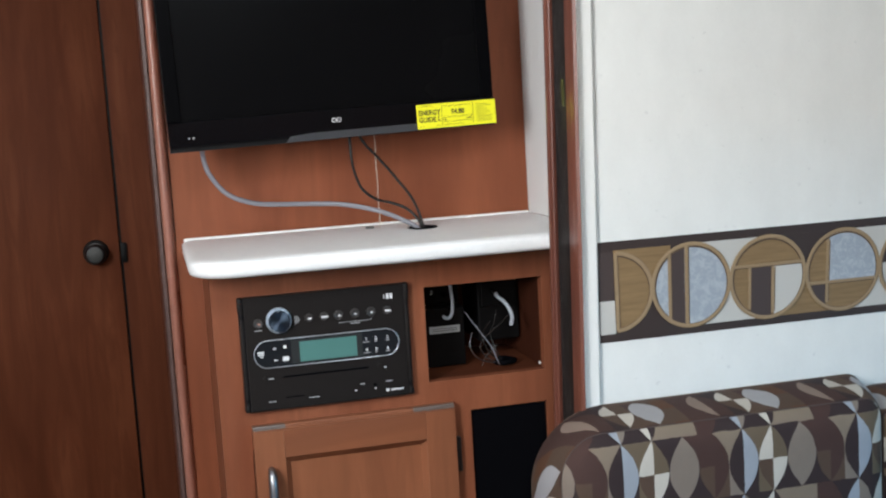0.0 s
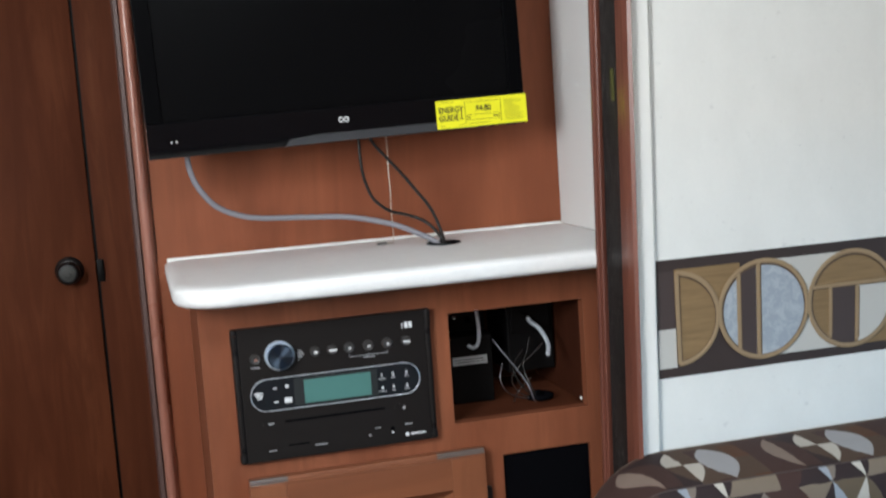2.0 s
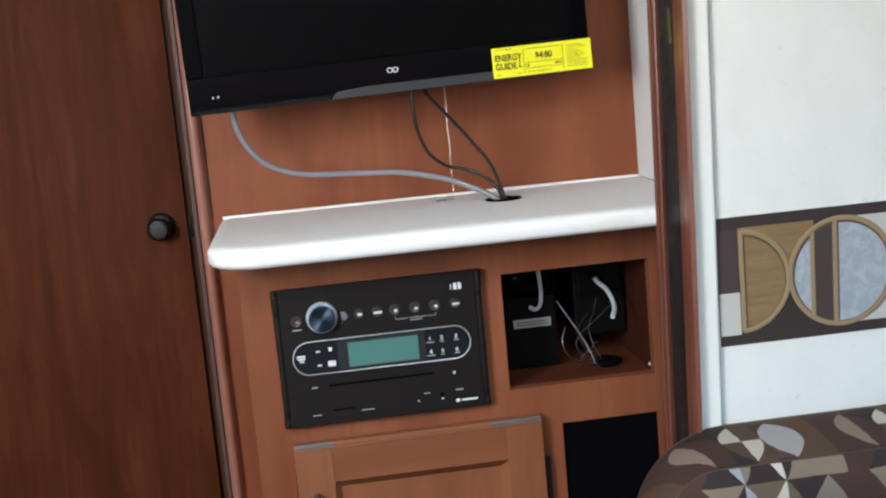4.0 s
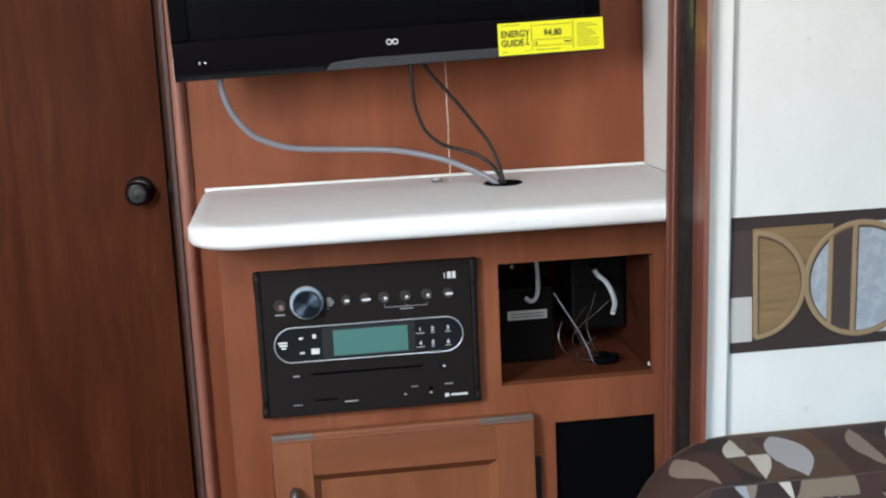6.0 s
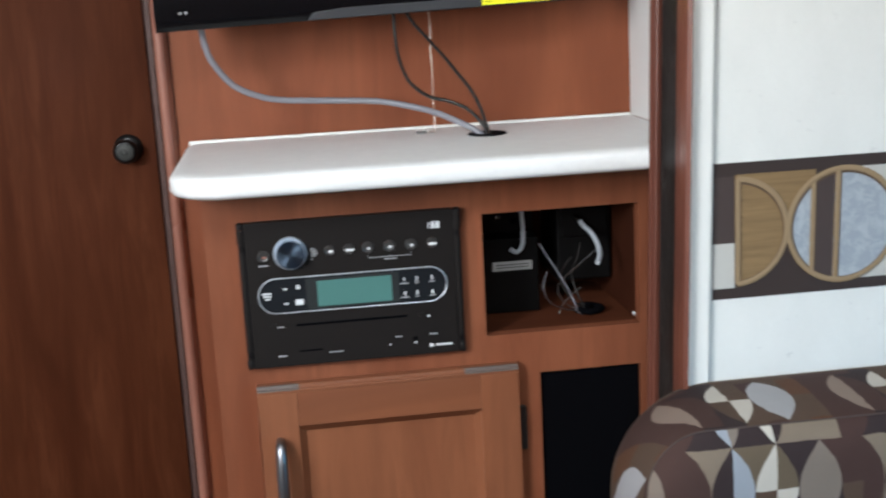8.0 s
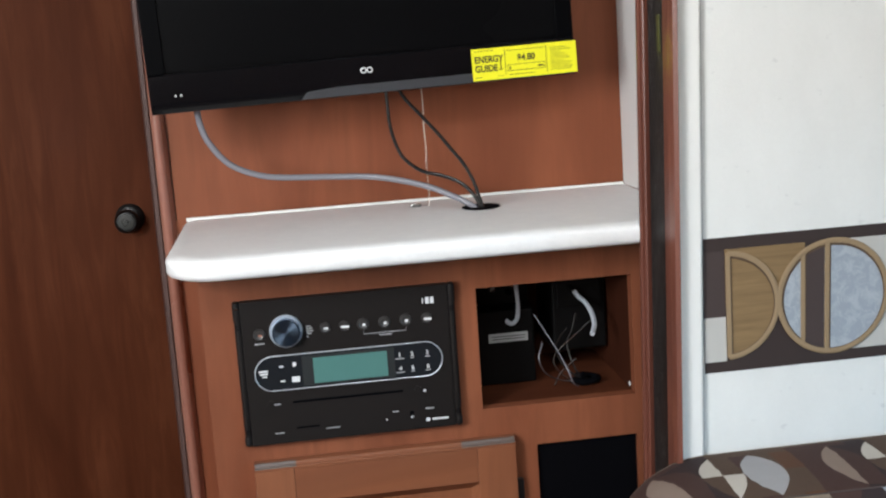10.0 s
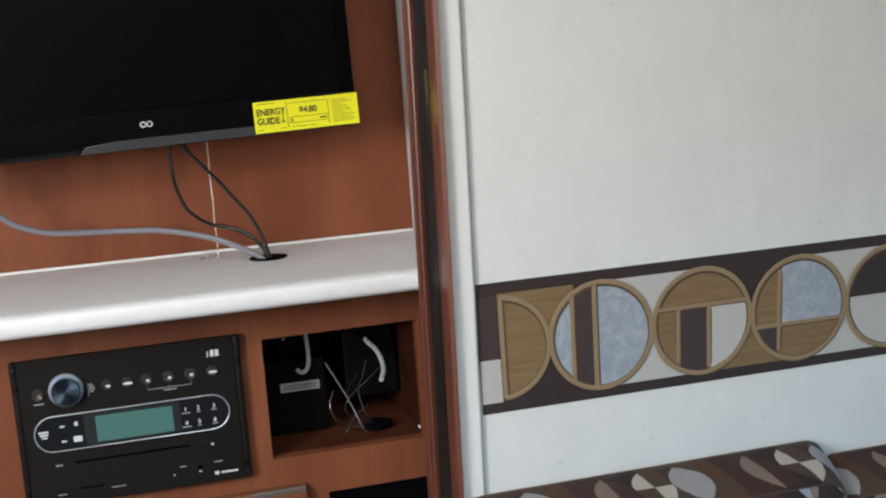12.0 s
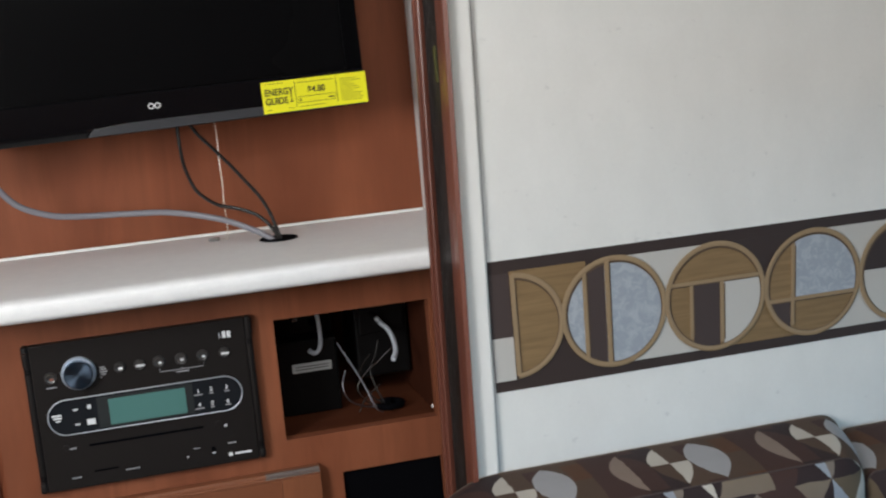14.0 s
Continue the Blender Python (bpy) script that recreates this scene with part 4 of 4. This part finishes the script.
def fabric(name, leaves, grounds, x_tip, v_tip, height, lean=0.0):
    """Woven upholstery of leaf shapes whose halves change colour; rows of eight half columns, lower row first."""
    m = Mat(name, 0.85, spec=0.15)
    c = m.node("ShaderNodeTexCoord")
    sep = m.node("ShaderNodeSeparateXYZ")
    wob = m.noise(c.outputs["UV"], 60.0, 2)
    m.link(c.outputs["UV"], sep.inputs[0])
    shift = m.math("MULTIPLY", m.math("SUBTRACT", wob, 0.5), 0.05)
    u = m.math("ADD", m.math("ADD", m.math("DIVIDE", m.math("SUBTRACT", sep.outputs[0], x_tip), 0.0478), 0.5), shift)
    v = m.math("ADD", m.math("DIVIDE", m.math("SUBTRACT", sep.outputs[1], v_tip), height), shift)
    if lean:
        u = m.math("ADD", u, m.math("MULTIPLY", m.math("SUBTRACT", v, 0.5), lean))
    fv = m.math("SUBTRACT", m.math("FRACT", v), 0.5)
    rows = len(grounds)
    col = m.math("FLOORED_MODULO", m.math("FLOOR", m.math("MULTIPLY", u, 2.0)), 8.0)
    row = m.math("FLOORED_MODULO", m.math("FLOOR", m.math("MULTIPLY", v, 2.0)), float(rows))
    index = m.math("DIVIDE", m.math("ADD", m.math("ADD", m.math("MULTIPLY", row, 8.0), col), 0.5), rows * 8.0)

    def table(texts):
        r = m.node("ShaderNodeValToRGB")
        r.color_ramp.interpolation = "CONSTANT"
        text = "".join(texts)
        while len(r.color_ramp.elements) < len(text):
            r.color_ramp.elements.new(0.99)
        for i, (e, n) in enumerate(zip(r.color_ramp.elements, text)):
            e.position, e.color = i / len(text), (*FABRIC_INKS[n], 1)
        m.link(index, r.inputs[0])
        return r.outputs[0]
    fu = m.math("SUBTRACT", m.math("FRACT", u), 0.5)
    au, av = m.math("ABSOLUTE", fu), m.math("ABSOLUTE", fv)
    leaf = m.math("LESS_THAN", m.math("ADD", m.math("MULTIPLY", au, 2.04), m.math("POWER", m.math("MULTIPLY", av, 2.0), 2.0)), 1.0)
    if lean:
        leaf = m.math("MULTIPLY", leaf, m.math("COMPARE", v, 0.5, 0.5))
    weave = m.noise(m.coords((1, 1, 1)), 900.0, 2)
    soft = m.noise(m.coords((1, 1, 1)), 45.0, 4)
    cc = m.mix(leaf, table(grounds), table(leaves))
    cc = m.mix(m.math("MULTIPLY", weave, 0.35), cc, m.mix(1.0, cc, (0.55, 0.52, 0.5), "MULTIPLY"))
    cc = m.mix(m.math("MULTIPLY", soft, 0.22), cc, m.mix(1.0, cc, (0.5, 0.47, 0.44), "MULTIPLY"))
    m.colour(cc).bump(weave, 0.35, 0.0007)
    return m.m


MAT_FABRIC = fabric("geometric_fabric", ["sgcuttpp", "sgcuttpp", "usbcggbp", "uscoggpp"], ["uuutttpu", "uuutttpu", "guouuuub", "toouuppt"], 0.573, 0.792, 0.098)
MAT_BOXING = fabric("geometric_fabric_boxing", ["bceebprp", "cbeewprp"], ["ubbbbppp", "ubpbwppu"], 0.5757, 0.906, 0.116, 0.8)
MAT_SEAM = plain("fabric_seam", (0.06, 0.042, 0.036), 0.85)
MAT_PIPING = plain("fabric_piping", (0.1, 0.075, 0.055), 0.8)


def rounded(x0, x1, z0, z1, r, n=10):
    return ([(x0, z0)] + [(x0 + r - r * math.cos(radians(90 * i / n)), z1 - r + r * math.sin(radians(90 * i / n))) for i in range(n + 1)]
            + [(x1 - 0.03 + 0.03 * math.sin(radians(90 * i / n)), z1 - 0.03 + 0.03 * math.cos(radians(90 * i / n))) for i in range(n + 1)] + [(x1, z0)])


def cushion(x0, x1, x0_back, x1_back, z1, r, r_back, label):
    c = thing("back_cushion", label, "cushion", ((x0 + x1) / 2, 1.53, 0.46), "bench back cushions")
    o = Vector(c.location)
    z0, yf, yb = 0.46, 1.458, 1.604
    out = rounded(x0, x1, z0, z1, r)
    back = rounded(x0_back, x1_back, z0, z1, r_back)
    # boxing strip round the top and both ends, slightly crowned
    b = bmesh.new()
    uvl = b.loops.layers.uv.new("uv")
    lens = [0.0]
    for p, q in zip(out, out[1:]):
        lens.append(lens[-1] + math.dist(p, q))
    start = x0 + r - lens[11]
    steps = 10
    grid = []
    mid = Vector(((x0 + x1) / 2, (z0 + z1) / 2))
    for i in range(len(out)):
        row = []
        for k in range(steps + 1):
            s = k / steps
            x, z = (out[i][0] + (back[i][0] - out[i][0]) * s, out[i][1] + (back[i][1] - out[i][1]) * s)
            a, e = Vector(out[max(i - 1, 0)]), Vector(out[min(i + 1, len(out) - 1)])
            d = (e - a).normalized()
            crown = 0.006 * math.sin(math.pi * s) ** 0.7
            row.append(b.verts.new((x - d.y * crown - o.x, yf + (yb - yf) * s - o.y, z + d.x * crown - o.z)))
        grid.append(row)
    for i in range(len(out) - 1):
        for k in range(steps):
            f = b.faces.new((grid[i][k], grid[i + 1][k], grid[i + 1][k + 1], grid[i][k + 1]))
            for lp, (ii, kk) in zip(f.loops, ((i, k), (i + 1, k), (i + 1, k + 1), (i, k + 1))):
                lp[uvl].uv = (lens[ii] + start - 0.15 * max(0.0, lens[11] - lens[ii]), 0.90 + (yb - yf) * kk / steps)
    part("boxing", b, MAT_BOXING, c, smooth=True)
    # front panel, softly padded
    b = bmesh.new()
    uvl = b.loops.layers.uv.new("uv")
    rings = []
    for s, bulge in ((0.0, 0.0), (0.012, 0.006), (0.035, 0.013), (0.08, 0.019), (0.13, 0.021)):
        rings.append([b.verts.new((x + (mid.x - x) * s * 1.2 - o.x, yf - bulge - o.y, z + (mid.y - z) * s * 1.8 - o.z)) for x, z in out])
    for ra, rb in zip(rings, rings[1:]):
        for i in range(len(out)):
            j = (i + 1) % len(out)
            b.faces.new((ra[i], ra[j], rb[j], rb[i]))
    b.faces.new(rings[-1])
    for f in b.faces:
        for lp in f.loops:
            lp[uvl].uv = (lp.vert.co.x + o.x, lp.vert.co.z + o.z)
    part("front_panel", b, MAT_FABRIC, c, smooth=True)
    part("piping", tube([(x - o.x, yf - 0.0003 - o.y, z + 0.0001 - o.z) for x, z in out], 0.0009, 8, 0), MAT_SEAM, c, smooth=True)
    part("piping", tube([(x - o.x, yb - 0.006 - o.y, z + 0.001 - o.z) for x, z in back], 0.0016, 8, 0), MAT_PIPING, c, smooth=True)
    part("back_panel", prism([(x - o.x, z - o.z) for x, z in back], "y", yb - 0.0035 - o.y, yb - 0.001 - o.y), MAT_SEAT, c)


cushion(0.486, 1.008, 0.486, 1.066, 0.808, 0.065, 0.12, "boxed bench back cushion in brown geometric fabric")
cushion(1.0115, 1.62, 1.0695, 1.62, 0.784, 0.014, 0.014, "second boxed bench back cushion in brown geometric fabric")
base = thing("bench_base", "wooden bench base under the back cushions", "bench", (1.05, 1.4, 0))
part("base_box", box(-0.56, 0.57, -0.42, 0.2, 0.0, 0.33, 0.004), MAT_CAB, base)
part("seat_cushion", box(-0.56, 0.57, -0.45, 0.2, 0.331, 0.459, 0.02, 3), MAT_SEAT, base)


# ---- printed border on the slide-out wall ----
def border():
    b = thing("wallpaper_border", "printed wallpaper border of tan, blue and white circles", "border", (0.613, Y_WALL, 0.985))
    o = Matrix.Translation(-Vector(b.location))
    z0, z1, xe = 0.906, 1.0650, 1.62
    za, zb = 0.919, 1.051
    cz, R, ring = 0.9850, 0.0690, 0.0062
    L = [Y_WALL - 0.0008 - 0.0005 * k for k in range(8)]

    def skew(bm):
        """The paper hangs slightly askew, more so further along."""
        for v in bm.verts:
            v.co.x += min(0.06, max(0.0, 0.15 * (v.co.x - 0.64))) * (v.co.z - cz)
        return bm

    def flat(name, outline, level, mat, parent=b):
        bm = skew(prism(outline, "y", L[level], Y_WALL - 0.0002 if level == 0 else L[level - 1] + 0.0001))
        bm.transform(o)
        return part(name, bm, mat, parent)

    def rect(x0, x1, a, c):
        return [(x0, a), (x1, a), (x1, c), (x0, c)]

    def cut(cx, cz, r, x0=-9.0, x1=9.0, a=-9.0, c=9.0, n=64):
        """A disc clipped to a rectangle."""
        pts = arc(cx, cz, r, 0, 360 - 360 / n, n - 1)
        for axis, lim, sign in ((0, x0, 1), (0, x1, -1), (1, a, 1), (1, c, -1)):
            new_pts = []
            for p, q in zip(pts, pts[1:] + pts[:1]):
                dp, dq = sign * (p[axis] - lim), sign * (q[axis] - lim)
                if dp >= 0:
                    new_pts.append(p)
                if (dp > 0) != (dq > 0) and abs(dp - dq) > 1e-9:
                    t = dp / (dp - dq)
                    new_pts.append((p[0] + (q[0] - p[0]) * t, p[1] + (q[1] - p[1]) * t))
            pts = new_pts
        clean = []
        for p in pts:
            if not clean or math.dist(p, clean[-1]) > 1e-5:
                clean.append(p)
        return clean if math.dist(clean[0], clean[-1]) > 1e-5 else clean[:-1]
    flat("paper_band", rect(X_WALL + 0.0005, xe, z0, z1), 0, INK_DARK)

    def hoop(cx, r, a0=0.0, a1=360.0, parent=b):
        pts = [(x, L[5], z) for x, z in arc(cx, cz, r - ring / 2, a0, a1, 56)]
        shade = [(x, L[4] + 0.0002, z) for x, z in arc(cx + 0.0006, cz - 0.0012, r - ring - 0.0004, a0, a1, 56)]
        for name, p, w, mat in (("printed_ring", pts, ring / 2, INK_RING), ("ring_outline", shade, 0.0014, INK_LINE)):
            full = a1 - a0 > 359
            bm = tube(p[:-1] if full else p, w, 8, 0, full)
            for v in bm.verts:
                v.co.y = (v.co.y - p[0][1]) * 0.16 + p[0][1]
            skew(bm).transform(o)
            part(name, bm, mat, parent, smooth=True)

    def stick(x0, x1, a, c, parent=b):
        """A printed lattice bar with a dark edge."""
        upright = c - a > x1 - x0
        bm = box(x0, x1, L[5] if upright else L[5] - 0.0003, L[2], a, c, 0.0003)
        skew(bm).transform(o)
        part("printed_bar", bm, INK_RING, parent)
        e = 0.0016
        flat("bar_outline", rect(x1, x1 + e, a + 0.003, c - 0.003) if upright else rect(x0 + 0.004, x1 - 0.004, a - e, a), 4, INK_LINE, parent)
    # first fields and the half circle
    flat("paper_field", rect(0.613, 0.639, 0.972, zb - 0.002), 1, INK_SMOKE)
    flat("paper_field", rect(0.613, 0.639, za, 0.972), 1, INK_WHITE)
    flat("paper_field", rect(0.6395, 0.735, cz, zb), 1, INK_TAN)
    half = flat("paper_disc", cut(0.6395, cz, 0.0625, x0=0.6425), 2, INK_TAN)
    hoop(0.6395, 0.0645, -88, 88, half)
    stick(0.6395, 0.6450, cz - 0.0615, cz + 0.0615, half)
    centres = [0.7690, 0.9040, 1.0395, 1.1745, 1.3095, 1.4445, 1.5795]
    fields = [(INK_WHITE, INK_WHITE), (INK_DARK, INK_TAN), (INK_WHITE, INK_WHITE), (INK_TAN, INK_DARK), (INK_WHITE, INK_WHITE), (INK_DARK, INK_TAN), (INK_WHITE, INK_DARK)]
    for k, cx in enumerate(centres):
        up, low = fields[k]
        right = min(cx + 0.135 / 2 + 0.066, xe - 0.001)
        if cx < xe - 0.02:
            flat("paper_field", rect(cx + 0.001, right, cz + 0.0005, zb), 1, up)
            flat("paper_field", rect(cx + 0.001, right, za, cz - 0.0005), 1, low)
    for k, cx in enumerate(centres[:6]):
        r = R
        i = r - ring * 0.6
        kind = k % 4
        disc = flat("paper_disc", cut(cx, cz, i), 2, (INK_BLUE, INK_TAN, INK_TAN, INK_WHITE)[kind])
        if kind == 0:
            flat("paper_disc", cut(cx, cz, i, x0=cx - 0.034, x1=cx - 0.011), 3, INK_SMOKE, disc)
            h = math.sqrt(i * i - 0.034 ** 2)
            stick(cx - 0.0395, cx - 0.0345, cz - h + 0.004, cz + h - 0.004, disc)
            stick(cx - 0.0105, cx - 0.0050, cz - i, cz + i, disc)
        if kind == 1:
            flat("paper_disc", cut(cx, cz, i, x0=cx + 0.012, c=cz + 0.018), 3, INK_WHITE, disc)
            flat("paper_disc", cut(cx, cz, i, x0=cx - 0.030, x1=cx + 0.006, c=cz + 0.018), 3, INK_SMOKE, disc)
            stick(cx - i, cx + i - 0.001, cz + 0.0180, cz + 0.0226, disc)
            stick(cx - 0.0350, cx - 0.0305, cz - 0.050, cz + 0.0175, disc)
            stick(cx + 0.0065, cx + 0.0115, cz - 0.059, cz + 0.0175, disc)
        if kind == 2:
            flat("paper_disc", cut(cx, cz, i, x0=cx - 0.025, a=cz - 0.018), 3, INK_BLUE, disc)
            flat("paper_disc", cut(cx, cz, i, x1=cx - 0.03, c=cz - 0.02), 3, INK_SMOKE, disc)
            stick(cx - 0.0305, cx - 0.0255, cz - 0.052, cz + 0.052, disc)
            stick(cx - i, cx + i, cz - 0.0210, cz - 0.0164, disc)
        if kind == 3:
            flat("paper_disc", cut(cx, cz, i, a=cz + 0.004), 3, INK_DARK, disc)
        hoop(cx, r, parent=disc)


def ink(name, col, streak=0.0, mottle=0.0):
    m = Mat(name, 0.55, spec=0.3)
    info = m.node("ShaderNodeObjectInfo")
    fine = m.noise(m.coords((60, 60, 60)), 8.0, 3)
    c = m.mix(m.math("MULTIPLY", fine, 0.18), col, tuple(v * 0.7 for v in col))
    if streak:
        lines = m.noise(m.coords((9, 9, 160)), 1.5, 4, 0.6, 0.6)
        c = m.mix(m.ramp(lines, [(0.35, (0, 0, 0)), (0.7, (streak,) * 3)]), c, tuple(v * 0.55 for v in col))
    if mottle:
        veins = m.noise(m.coords((40, 40, 40)), 2.0, 5, 0.7, 0.8)
        c = m.mix(m.ramp(veins, [(0.45, (0, 0, 0)), (0.62, (mottle,) * 3)]), c, (0.62, 0.64, 0.66))
    c = m.mix(m.math("MULTIPLY", info.outputs["Random"], 0.12), c, tuple(v * 0.8 for v in col))
    m.colour(c)
    return m.m


INK_DARK = ink("border_umber", (0.042, 0.029, 0.026))
INK_SMOKE = ink("border_smoke", (0.06, 0.043, 0.04))
INK_TAN = ink("border_woodprint", (0.245, 0.158, 0.075), 0.6)
INK_RING = ink("border_bamboo", (0.29, 0.205, 0.118), 0.0)
INK_LINE = ink("border_line", (0.1, 0.064, 0.04))
INK_WHITE = ink("border_white", (0.5, 0.485, 0.455))
INK_BLUE = ink("border_blue", (0.31, 0.345, 0.39), 0.0, 0.3)
border()
